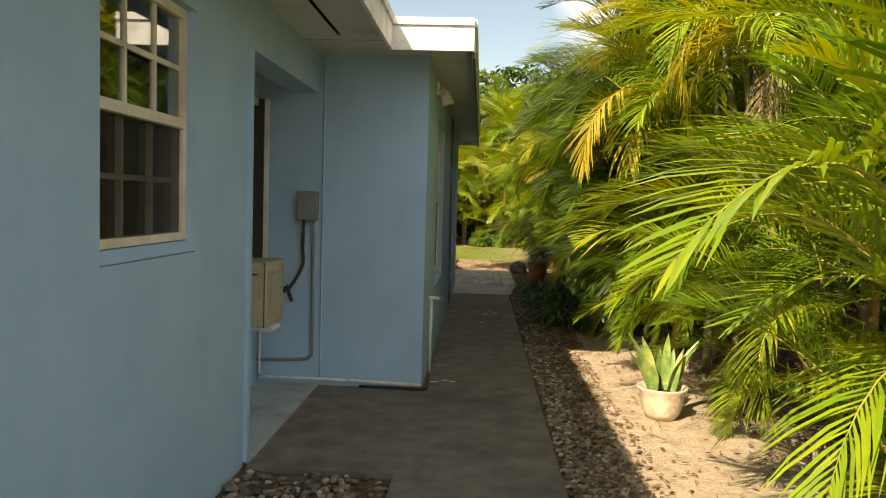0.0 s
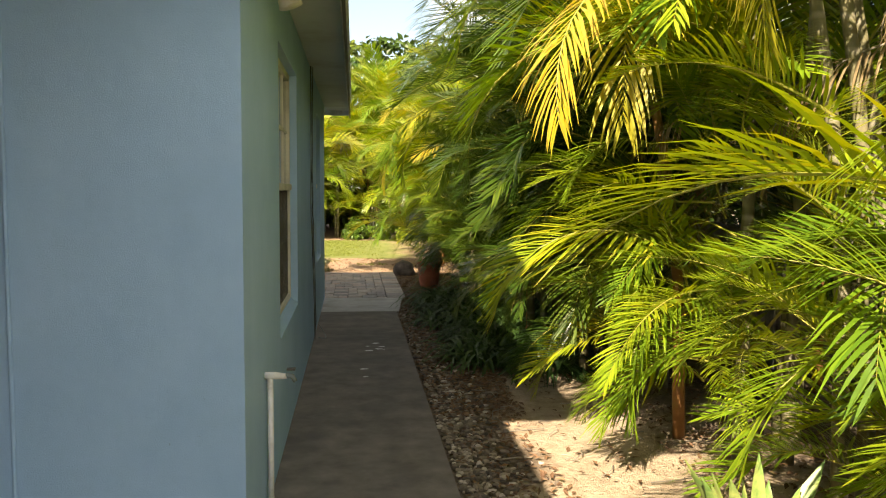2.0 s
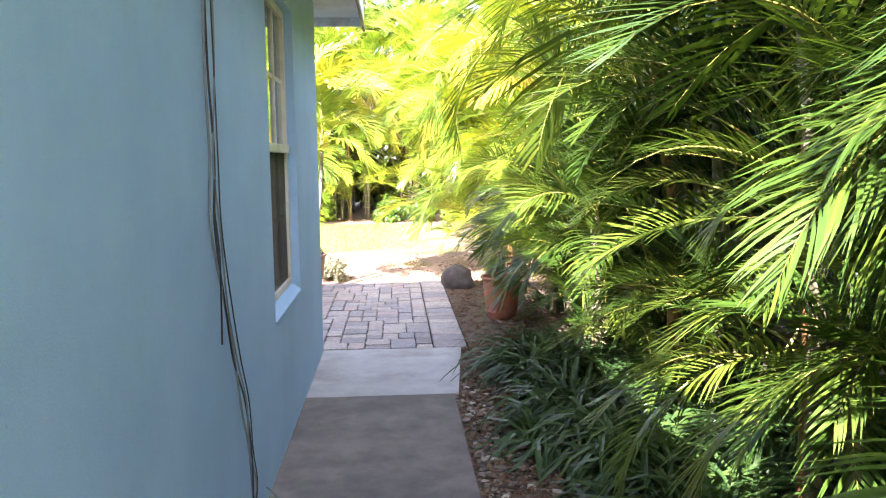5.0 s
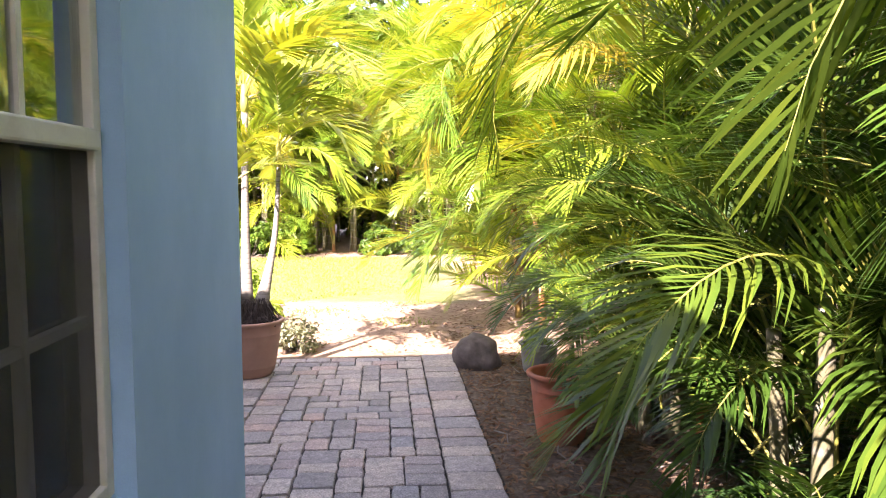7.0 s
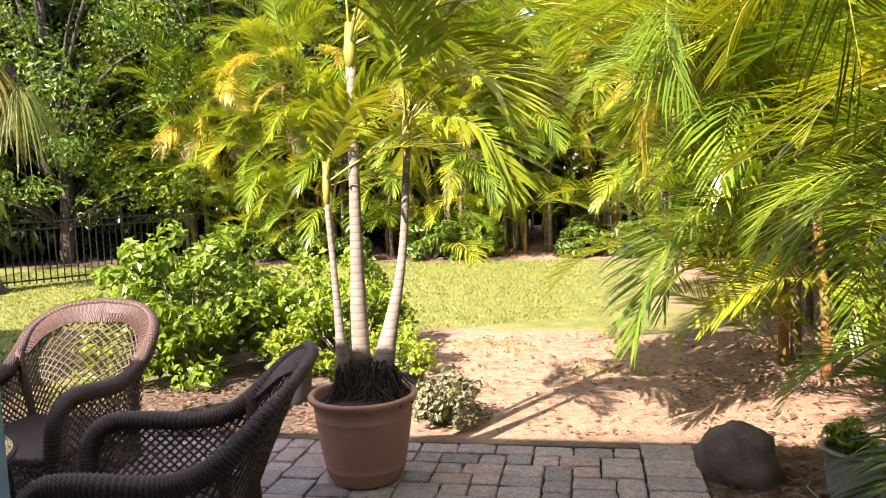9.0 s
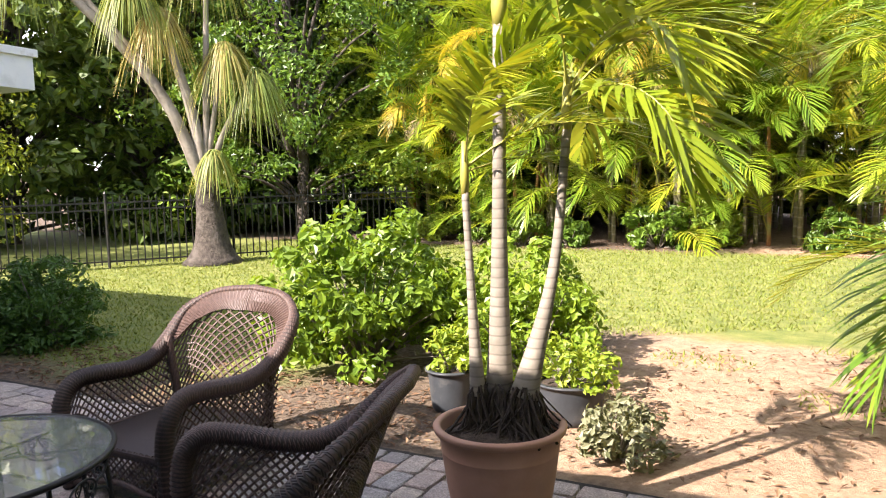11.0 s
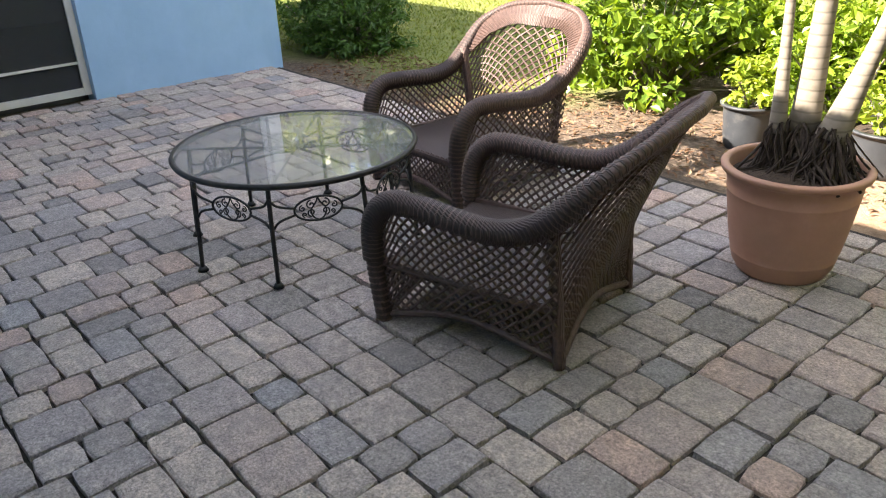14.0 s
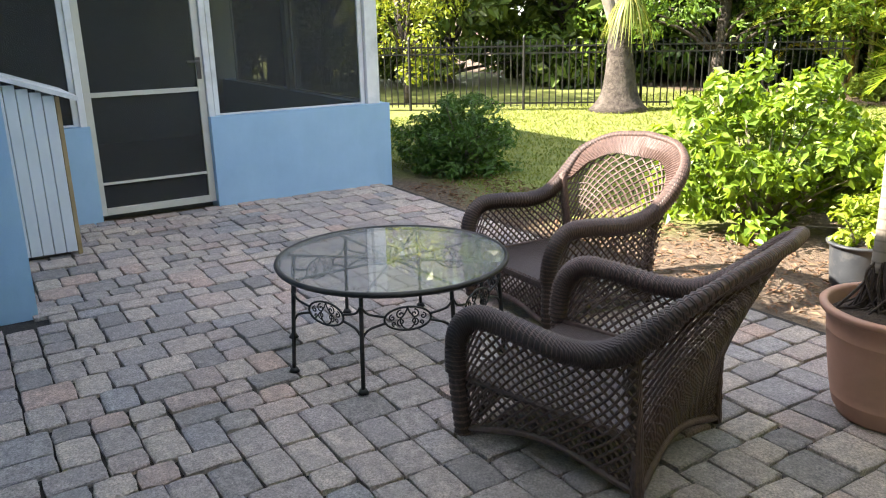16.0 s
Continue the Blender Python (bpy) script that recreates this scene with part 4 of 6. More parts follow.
def tree(x, y, h, spread, label, mat, seed, blobs=60, leaf=0.16, per=60, trunk=0.13, start=0.35):
    rng = np.random.default_rng(seed)
    t = thing("broadleaf_tree", pose(x, y, -0.03), label, "tree", "trees behind the fence")
    top = (rng.uniform(-0.4, 0.4), rng.uniform(-0.4, 0.4), h * 0.75)
    geo = [tube(smooth_path([(0, 0, 0), (0.1, 0.05, h * 0.35), top], 6), [trunk * (1.2 - 0.09 * k) for k in range(13)], 8)]
    B = []
    for i in range(blobs):
        a, r = rng.uniform(0, 2 * math.pi), spread * math.sqrt(rng.uniform(0.02, 1))
        zz = h * (start + (1 - start) * rng.uniform(0, 1)) * (1 - 0.2 * (r / spread) ** 2)
        p = (r * math.cos(a), r * math.sin(a), zz)
        B.append((*p, rng.uniform(0.3, 0.62)))
        if i % 3 == 0:
            q = (p[0] * 0.1, p[1] * 0.1, zz * 0.55)
            geo.append(tube(smooth_path([q, (p[0] * 0.5, p[1] * 0.5, zz * 0.85), p], 3), [0.05, 0.045, 0.04, 0.034, 0.028, 0.02, 0.012], 5))
    part("trunk", as_mesh("trunk", *join_geo(geo), smooth=True), TRUNKBARK, t)
    C, N = clumps(rng, B, per)
    part("crown", leaf_mesh("crown", C, N, leaf, rng, 0.5), mat, t)
    return t


DARKTREE = "tall dark green broadleaf tree behind the iron fence"
for i, (x, y, h, s) in enumerate(((-7.0, 28.8, 8.0, 2.6), (-9.6, 27.0, 7.8, 2.6), (-13.2, 27.0, 8.0, 2.8), (-16.6, 24.6, 7.6, 2.7), (-18.6, 20.8, 7.4, 2.7), (-17.0, 15.5, 7.0, 2.7), (-4.4, 31.5, 8.5, 2.6))):
    tree(x, y, h, s, DARKTREE, TREELEAF, 300 + i, 130, 0.14, 110, start=0.14)
tree(-11.4, 20.7, 4.4, 1.0, "slim tree with yellow-green leaves beside the fence", LIMELEAF, 320, 46, 0.10, 100, 0.06, 0.16)
tree(-14.8, 17.4, 6.8, 1.9, "broadleaf tree with yellow-green crown behind the porch", LIMELEAF, 321, 80, 0.12, 110, 0.1, 0.3)
for i in range(9):
    tree(-9.0 + i * 2.3, 34.0, 9.5 if i < 4 else 7.4, 2.4, "tall broadleaf tree far behind the hedge, shade in its leaf colour", FARLEAF, 330 + i, 130, 0.36, 50, start=0.02)
for i in range(8):
    tree(8.2, 1.0 + i * 3.6, 4.5, 2.2, "tall broadleaf tree far behind the hedge, shade in its leaf colour", FARLEAF, 350 + i, 110, 0.32, 44, start=0.02)
for i in range(8):
    tree(-21.0 + i * 1.55, 14.0 + i * 2.45, 9.0, 2.4, "tall broadleaf tree far behind the fence, shade in its leaf colour", FARLEAF, 360 + i, 150, 0.36, 50, start=0.02)

for i in range(7):
    tree(-17.0 + i * 2.1, 30.6 - abs(i - 3.5) * 0.5, 6.5, 2.0, "tall broadleaf tree far behind the fence, shade in its leaf colour", FARLEAF, 380 + i, 120, 0.34, 50, start=0.02)

# lawn blades
rng = np.random.default_rng(71)
N = 60000
gx, gy = rng.uniform(-9.5, 1.8, N), rng.uniform(17.35, 26.2, N)
keep = (gy > 20.3 + 0.4 * np.sin(gx * 1.7)) | (gx < -2.9 + 0.3 * np.sin(gy * 3))
keep &= ~((gx > 0.6) & (rng.uniform(0, 1, N) < (gx - 0.6)))
tuft = rng.uniform(0, 1, N) < 0.75
keep |= tuft & (gx > -0.5) & (gy > 18.3) & (gy < 20.1) & (np.sin(gx * 3.1 + 1) * np.sin(gy * 4.3) > 0.45)
gx, gy = gx[keep], gy[keep]
n = len(gx)
a = rng.uniform(0, 2 * math.pi, n)
hh, ww = rng.uniform(0.015, 0.042, n), rng.uniform(0.005, 0.011, n)
v = np.empty((n, 3, 3))
v[:, 0] = np.stack([gx - ww * np.cos(a), gy - ww * np.sin(a), np.full(n, -0.03)], 1)
v[:, 1] = np.stack([gx + ww * np.cos(a), gy + ww * np.sin(a), np.full(n, -0.03)], 1)
v[:, 2] = np.stack([gx + rng.normal(0, 0.02, n), gy + rng.normal(0, 0.02, n), hh - 0.03], 1)
lawn = bpy.data.meshes.new("grass")
lawn.from_pydata(v.reshape(-1, 3).tolist(), [], np.arange(n * 3).reshape(-1, 3).tolist())
tagged(part("grass", lawn, GRASS), "short sunlit yellow-green lawn grass with bare patches", "grass", kind="stuff")

# ---- materials of the things ----
def wicker_material(name, c1, c2):
    m, n, p = nodes_of(name)
    tc = n.nodes.new("ShaderNodeTexCoord").outputs["Object"]
    w = n.nodes.new("ShaderNodeTexWave")
    w.inputs["Scale"].default_value, w.inputs["Distortion"].default_value = 45.0, 1.5
    n.links.new(tc, w.inputs["Vector"])
    col = ramp_node(n, noise_node(n, 60.0, vec=tc), [(0.3, c1), (0.7, c2)])
    # troughs of the weave darkened in colour by the wave that drives the bump
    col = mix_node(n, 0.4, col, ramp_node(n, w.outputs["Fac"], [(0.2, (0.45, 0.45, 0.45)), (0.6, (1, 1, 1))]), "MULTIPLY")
    n.links.new(col, p.inputs["Base Color"])
    p.inputs["Roughness"].default_value = 0.5
    bump_node(n, p, w.outputs["Fac"], 0.5, 0.004)
    return m


# wicker darkened in colour for the shade of grooves and seat
SHADEWICKER = wicker_material("shade_dark_wicker", (0.026, 0.015, 0.012), (0.05, 0.03, 0.023))
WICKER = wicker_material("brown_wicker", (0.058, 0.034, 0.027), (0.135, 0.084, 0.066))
IRON = surface("black_wrought_iron", (0.012, 0.013, 0.013), (0.03, 0.032, 0.03), 30.0, 0.45, 0.4, bump=0.3, stain=(0.05, 0.045, 0.04), sscale=9.0)
TERRACOTTA = surface("terracotta_plastic", (0.36, 0.195, 0.13), (0.44, 0.25, 0.175), 7.0, 0.6, bump=0.25, bscale=30, stain=(0.34, 0.20, 0.14), sscale=4.0, local=True)
REDPOT = surface("red_terracotta", (0.36, 0.11, 0.055), (0.45, 0.16, 0.085), 9.0, 0.75, bump=0.3, stain=(0.25, 0.12, 0.08), sscale=4.0, local=True)
# grey pot plastic, made near-black in place of leaf shade
GREYPOT = surface("leaf_shaded_plastic", (0.028, 0.033, 0.038), (0.048, 0.054, 0.06), 8.0, 0.5, bump=0.15, stain=(0.12, 0.12, 0.11), sscale=5.0)
CREAM = surface("cream_metal_case", (0.46, 0.43, 0.30), (0.54, 0.51, 0.38), 6.0, 0.55, bump=0.08, stain=(0.30, 0.24, 0.15), sscale=6.0)
PVC = surface("white_pvc", (0.66, 0.66, 0.63), (0.76, 0.76, 0.73), 8.0, 0.45, bump=0.05, stain=(0.5, 0.48, 0.42), sscale=7.0)
GREYBOX = surface("grey_painted_steel", (0.14, 0.17, 0.17), (0.20, 0.23, 0.23), 8.0, 0.5, bump=0.08)
CABLE = surface("black_cable", (0.012, 0.012, 0.013), (0.03, 0.03, 0.032), 20.0, 0.5, bump=0)
ROCK = surface("dark_stone", (0.06, 0.05, 0.042), (0.15, 0.125, 0.105), 9.0, 0.9, bump=0.8, bscale=25, dist=0.02)
CERAMIC = surface("cream_glazed_pot", (0.55, 0.47, 0.34), (0.64, 0.56, 0.43), 9.0, 0.4, bump=0.2, stain=(0.35, 0.27, 0.17), sscale=8.0, local=True)
WOOD = surface("weathered_wood_edge", (0.28, 0.20, 0.10), (0.40, 0.30, 0.16), 9.0, 0.8)
ROOTS = surface("palm_roots", (0.013, 0.010, 0.008), (0.055, 0.042, 0.033), 30, 0.95, bump=0.6)


def paver_material():
    m, n, p = nodes_of("cobble_paver")
    info = n.nodes.new("ShaderNodeObjectInfo").outputs["Random"]
    isl = n.nodes.new("ShaderNodeNewGeometry").outputs["Random Per Island"]
    add = n.nodes.new("ShaderNodeMath")
    add.operation = "ADD"
    n.links.new(info, add.inputs[0])
    n.links.new(isl, add.inputs[1])
    fr = n.nodes.new("ShaderNodeMath")
    fr.operation = "FRACT"
    n.links.new(add.outputs[0], fr.inputs[0])
    tone = ramp_node(n, fr.outputs[0], [(0.0, (0.25, 0.235, 0.23)), (0.16, (0.34, 0.31, 0.30)), (0.36, (0.46, 0.40, 0.355)), (0.5, (0.50, 0.44, 0.385)), (0.62, (0.42, 0.35, 0.32)), (0.74, (0.31, 0.31, 0.32)), (0.88, (0.47, 0.35, 0.30)), (1.0, (0.43, 0.40, 0.38))])
    grain = ramp_node(n, noise_node(n, 110.0, 6, 0.75), [(0.34, (0.50, 0.50, 0.50)), (0.66, (1.7, 1.65, 1.58))])
    col = mix_node(n, 1.0, tone, grain, "MULTIPLY")
    mott = ramp_node(n, noise_node(n, 24.0, 5, 0.7), [(0.32, (0.62, 0.62, 0.63)), (0.66, (1.08, 1.07, 1.05))])
    col = mix_node(n, 1.0, col, mott, "MULTIPLY")
    blotch = ramp_node(n, noise_node(n, 7.0, 6, 0.7), [(0.48, (0, 0, 0)), (0.78, (0.6, 0.6, 0.6))])
    col = mix_node(n, blotch, col, (0.25, 0.235, 0.225))
    soot = ramp_node(n, noise_node(n, 1.4, 5, 0.6), [(0.45, (0, 0, 0)), (0.75, (0.4, 0.4, 0.4))])
    col = mix_node(n, soot, col, (0.16, 0.155, 0.155))
    fleck = ramp_node(n, noise_node(n, 55.0, 3, 0.5), [(0.70, (0, 0, 0)), (0.76, (0.75, 0.75, 0.75))])
    col = mix_node(n, fleck, col, (0.56, 0.53, 0.49))
    n.links.new(col, p.inputs["Base Color"])
    p.inputs["Roughness"].default_value = 0.85
    bump_node(n, p, noise_node(n, 70.0, 8, 0.75), 0.9, 0.010)
    return m


# ---- wicker chairs ----
def lattice(surf, W, H, gap, r, slope=1.15, samples=9, sides=4):
    """Strands crossing both ways over surf(u, v), u and v from 0 to 1."""
    pieces = []
    for sgn in (1, -1):
        lo, hi = (-H / slope, W) if sgn > 0 else (0, W + H / slope)
        k = lo + gap / 2
        while k < hi:
            t0, t1 = 0.0, H
            if sgn > 0:
                t0, t1 = max(0.0, -k * slope), min(H, (W - k) * slope)
            else:
                t0, t1 = max(0.0, (k - W) * slope), min(H, k * slope)
            if t1 - t0 > 0.02:
                pts = []
                for i in range(samples):
                    t = t0 + (t1 - t0) * i / (samples - 1)
                    u = (k + sgn * t / slope) / W
                    pts.append(Vector(surf(min(max(u, 0), 1), t / H)))
                pieces.append(tube(pts, r, sides, False))
            k += gap
    return join_geo(pieces)


ARM = [(0.325, -0.335, 0.0), (0.335, -0.350, 0.22), (0.345, -0.335, 0.375), (0.352, -0.265, 0.455), (0.358, -0.14, 0.460), (0.368, 0.05, 0.440), (0.376, 0.18, 0.460), (0.388, 0.295, 0.535), (0.372, 0.415, 0.665), (0.235, 0.505, 0.745), (0.0, 0.540, 0.770)]


def arm_height(y):
    pts = ARM[2:8]
    for (x0, y0, z0), (x1, y1, z1) in zip(pts, pts[1:]):
        if y0 <= y <= y1:
            return x0 + (x1 - x0) * (y - y0) / (y1 - y0), z0 + (z1 - z0) * (y - y0) / (y1 - y0)
    return pts[0][0] if y < pts[0][1] else pts[-1][0], pts[0][2] if y < pts[0][1] else pts[-1][2]


def wicker_chair(m, label):
    c = thing("wicker_armchair", m, label, "chair", "wicker chairs on the patio")
    half = smooth_path(ARM, 19)
    rim = half + [Vector((-p.x, p.y, p.z)) for p in half[::-1][1:]]
    rad = [(0.021 + 0.018 * min(1.0, max(0.0, abs(i - len(half) + 1) - 29) / 25.0) if 20 < i < len(rim) - 20 else 0.030) * (1.0 + (0.10 if i % 2 else -0.09)) for i in range(len(rim))]
    me = as_mesh("arm_rim", *tube(rim, rad, 9), smooth=True)
    me.materials.append(WICKER)
    me.materials.append(SHADEWICKER)
    # every other ring dark, painting shaded gaps between the ribs
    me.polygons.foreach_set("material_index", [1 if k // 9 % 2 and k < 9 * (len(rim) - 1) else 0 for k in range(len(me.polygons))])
    part("arm_rim", me, WICKER, c, "thick wrapped wicker rim of arms and back")
    # flat wrapped band inside the back's rim
    bv, bf = [], []
    arch = [q for q in rim if q.y > 0.24]
    n = len(arch) - 1
    hub = Vector((0.0, 0.385, 0.50))
    for i, q in enumerate(arch):
        inward = (hub - q).normalized()
        w = 0.115 * min(1.0, 0.25 + 3.2 * min(i, n - i) / n)
        rb = 0.006 if i % 2 else 0.0
        for k, dy in ((0.0, -0.014), (0.5, -0.020), (1.0, -0.010), (1.0, 0.008), (0.0, 0.012)):
            p = q + inward * w * k
            bv.append((p.x, p.y + dy - rb, p.z))
    for i in range(n):
        for k in range(5):
            a, b = i * 5 + k, i * 5 + (k + 1) % 5
            bf.append((a, b, b + 5, a + 5))
    me = as_mesh("back_band", bv, bf)
    me.materials.append(WICKER)
    part("back_band", me, WICKER, c, "broad ribbed band round the chair back")

    def back(u, v):
        uu = 2 * u - 1
        k = (1 - u) * n
        j = min(int(k), n - 1)
        top = arch[j].lerp(arch[j + 1], k - j)
        top = top + (hub - top).normalized() * 0.07 * (1 - abs(uu) ** 4)
        bx, by, bz = uu * 0.30, 0.285 - 0.03 * (1 - uu * uu), 0.035 + 0.045 * (1 - uu * uu)
        return bx + (top.x - bx) * v, by + (top.y - by) * v ** 1.15, bz + (top.z - bz) * v
    part("back_lattice", as_mesh("back_lattice", *lattice(back, 0.66, 0.66, 0.037, 0.0052)), WICKER, c, "open diamond-woven wicker back")
    for sgn in (1, -1):
        def side(u, v):
            y = -0.325 + 0.60 * u
            ax, az = arm_height(y)
            bx, bz = 0.315, 0.03 + 0.05 * math.sin(math.pi * u)
            return sgn * (bx + (ax - bx) * v), y + 0.02 * v, bz + (az - 0.02 - bz) * v
        part("side_lattice", as_mesh("side_lattice", *lattice(side, 0.62, 0.43, 0.037, 0.0052)), WICKER, c, "open diamond-woven wicker side")
        post = smooth_path([(sgn * 0.312, 0.285, 0.0), (sgn * 0.318, 0.272, 0.25), (sgn * 0.366, 0.270, 0.55)], 8)
        part("back_post", as_mesh("back_post", *tube(post, [0.021 * (1.06 if i % 2 else 0.95) for i in range(len(post))], 8), smooth=True), WICKER, c)
        rail = smooth_path([(sgn * 0.318, -0.33, 0.02), (sgn * 0.312, -0.03, 0.085), (sgn * 0.312, 0.285, 0.02)], 8)
        part("base_rail", as_mesh("base_rail", *tube(rail, 0.014, 7), smooth=True), WICKER, c)
        mid = [(sgn * 0.325, -0.32, 0.22), (sgn * 0.325, 0.28, 0.20)]
        part("seat_rail", as_mesh("seat_rail", *tube(mid, 0.013, 7), smooth=True), WICKER, c)

    def front(u, v):
        uu = 2 * u - 1
        return uu * 0.315, -0.325, 0.02 + 0.05 * (1 - uu * uu) + (0.20 - 0.05 * (1 - uu * uu)) * v
    part("front_lattice", as_mesh("front_lattice", *lattice(front, 0.62, 0.20, 0.037, 0.0052)), WICKER, c)
    for keys in ([(-0.315, -0.33, 0.02), (0, -0.33, 0.075), (0.315, -0.33, 0.02)], [(-0.312, 0.285, 0.02), (0, 0.26, 0.085), (0.312, 0.285, 0.02)]):
        p = smooth_path(keys, 8)
        part("base_rail", as_mesh("base_rail", *tube(p, 0.014, 7), smooth=True), WICKER, c)
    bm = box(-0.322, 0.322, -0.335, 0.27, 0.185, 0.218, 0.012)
    part("seat", bm, SHADEWICKER, c, "closely woven wicker seat, shade put into its dark brown")
    return c


wicker_chair(pose(-0.594, 15.31, 0.004, 0, 0, -72.6) @ Matrix.Diagonal((1.0, 1.10, 1.045, 1.0)), "dark brown wicker armchair with diamond lattice, seen from behind")
wicker_chair(pose(-1.73, 16.12, 0.004, 0, 0, 0) @ Matrix.Diagonal((1.0, 1.10, 1.06, 1.0)), "brown wicker armchair whose rounded back catches the sun")


# ---- glass table ----
def spiral(cx, cz, r0, turns, start, n=22, sgn=1):
    out = []
    for i in range(n):
        t = i / (n - 1)
        a = start + sgn * turns * 2 * math.pi * t
        r = r0 * (1 - 0.85 * t)
        out.append((cx + r * math.cos(a), 0, cz + r * math.sin(a)))
    return out


def medallion_geo():
    pcs = []
    ring = [(0.082 * math.cos(a), 0, 0.043 * math.sin(a)) for a in np.linspace(0, 2 * math.pi, 30)]
    pcs.append(tube(ring, 0.0042, 5))
    for s in (1, -1):
        pcs.append(tube(spiral(s * 0.024, 0.016, 0.017, 1.3, math.pi * (0.5 if s > 0 else 0.5), sgn=-s), 0.0028, 4))
        pcs.append(tube(spiral(s * 0.024, -0.012, 0.015, 1.3, -math.pi / 2, sgn=s), 0.0028, 4))
        pcs.append(tube(spiral(s * 0.054, 0.006, 0.012, 1.2, math.pi / 2, sgn=-s), 0.0026, 4))
        pcs.append(tube(spiral(s * 0.048, -0.017, 0.009, 1.2, -math.pi / 2, sgn=s), 0.0026, 4))
        cup = smooth_path([(0, 0, -0.042), (s * 0.018, 0, -0.03), (s * 0.026, 0, -0.004), (s * 0.008, 0, 0.022), (0, 0, 0.04)], 5)
        pcs.append(tube(cup, 0.003, 4))
    return pcs


def glass_table(m):
    t = thing("coffee_table", m, "round glass-topped table with black scrolled wrought-iron legs", "table")
    R, Z = 0.52, 0.43
    prof = [(R - 0.022, Z - 0.016), (R, Z - 0.016), (R + 0.006, Z - 0.004), (R, Z + 0.006), (R - 0.012, Z + 0.006), (R - 0.012, Z - 0.008), (R - 0.022, Z - 0.008), (R - 0.022, Z - 0.016)]
    part("rim", as_mesh("rim", *lathe(prof, 72), smooth=True), IRON, t, "black iron rim")
    bm = bmesh.new()
    bmesh.ops.create_cone(bm, cap_ends=True, segments=72, radius1=R - 0.014, radius2=R - 0.014, depth=0.006, matrix=Matrix.Translation((0, 0, Z - 0.001)))
    g = part("glass_top", bm, TABLEGLASS, t, "clear glass disc reflecting the trees")
    for k in range(4):
        a = k * math.pi / 4 + 0.05
        part("crossbar", as_mesh("crossbar", *tube([(-(R - 0.02) * math.cos(a), -(R - 0.02) * math.sin(a), Z - 0.014 - 0.001 * k), ((R - 0.02) * math.cos(a), (R - 0.02) * math.sin(a), Z - 0.014 - 0.001 * k)], 0.006, 6)), IRON, t)
    n = 8
    tips = []
    for k in range(n):
        a = radians(-89 + 45 * k)
        ca, sa = math.cos(a), math.sin(a)
        leg = [(0.475 * ca, 0.475 * sa, Z - 0.018), (0.49 * ca, 0.49 * sa, 0.25), (0.505 * ca, 0.505 * sa, 0.012)]
        lg = part("leg", as_mesh("leg", *tube(smooth_path(leg, 5), 0.0095, 8), smooth=True), IRON, t)
        part("foot", as_mesh("foot", *tube([(0.505 * ca, 0.505 * sa, 0.018), (0.505 * ca, 0.505 * sa, 0.0)], [0.014, 0.024], 12), smooth=True), IRON, lg)
    med = as_mesh("medallion", *join_geo(medallion_geo()), smooth=True)
    med.materials.append(IRON)
    for k in range(n):
        a0, a1 = radians(-89 + 45 * k), radians(-89 + 45 * (k + 1))
        A, B = Vector((0.488 * math.cos(a0), 0.488 * math.sin(a0), 0)), Vector((0.488 * math.cos(a1), 0.488 * math.sin(a1), 0))
        mid, d = (A + B) / 2, (B - A)
        ang = math.degrees(math.atan2(d.y, d.x))
        ob = part("scroll_medallion", med, IRON, t, at=pose(mid.x, mid.y, 0.300, 0, 0, ang) @ Matrix.Scale(1.15, 4))
        h = d.length / 2
        for s in (1, -1):
            pcs = []
            for z0, z1 in ((0.345, 0.318), (0.250, 0.282)):
                pcs.append(tube(smooth_path([(s * h, 0, z0 + (0.02 if z0 > 0.3 else -0.02)), (s * (h - 0.03), 0, (z0 + z1) / 2), (s * 0.087, 0, z1 - (0.006 if z0 > 0.3 else -0.006))], 5), 0.0055, 5))
            part("leg_branch", as_mesh("leg_branch", *join_geo(pcs), smooth=True), IRON, t, at=pose(mid.x, mid.y, 0, 0, 0, ang))
    return t


glass_table(pose(-1.70, 15.08, 0.004))


# ---- pots and their plants ----
def pot(name, x, y, r0, r1, h, mat, label, bands=1, soil=0.9, wall_t=0.012, z=0.004, sink=0.0):
    t = thing(name, pose(x, y, z), label, "plant pot")
    prof = [(0.0, 0.0), (r0 * 0.98, 0.0), (r0, 0.01)]
    for i in range(1, 12):
        k = i / 12
        prof.append((r0 + (r1 - r0) * (k ** 0.62), h * k))
        if bands and i in (2, 9):
            prof += [(prof[-1][0] + 0.0012, h * k + 0.002), (prof[-1][0] + 0.0016, h * k + 0.008), (prof[-1][0] + 0.0008, h * k + 0.010)]
    prof += [(r1 + 0.004, h * 0.93), (r1 + 0.016, h * 0.945), (r1 + 0.020, h * 0.985), (r1 + 0.014, h), (r1 - wall_t + 0.004, h), (r1 - wall_t, h * 0.97), (r1 - wall_t * 1.4, h * soil - 0.02)]
    part("pot_wall", as_mesh("pot_wall", *lathe(prof, 48), smooth=True), mat, t)
    sp = [(0.0, h * soil + 0.02), (r1 * 0.5, h * soil + 0.012), (r1 - wall_t * 1.2, h * soil - 0.012)]
    part("soil", as_mesh("soil", *lathe(sp, 32), smooth=True), SOIL, t, "dark potting soil")
    return t


pot("terracotta_planter", -0.075, 16.27, 0.170, 0.250, 0.43, TERRACOTTA, "large terracotta-coloured planter holding three palms on the pavers")
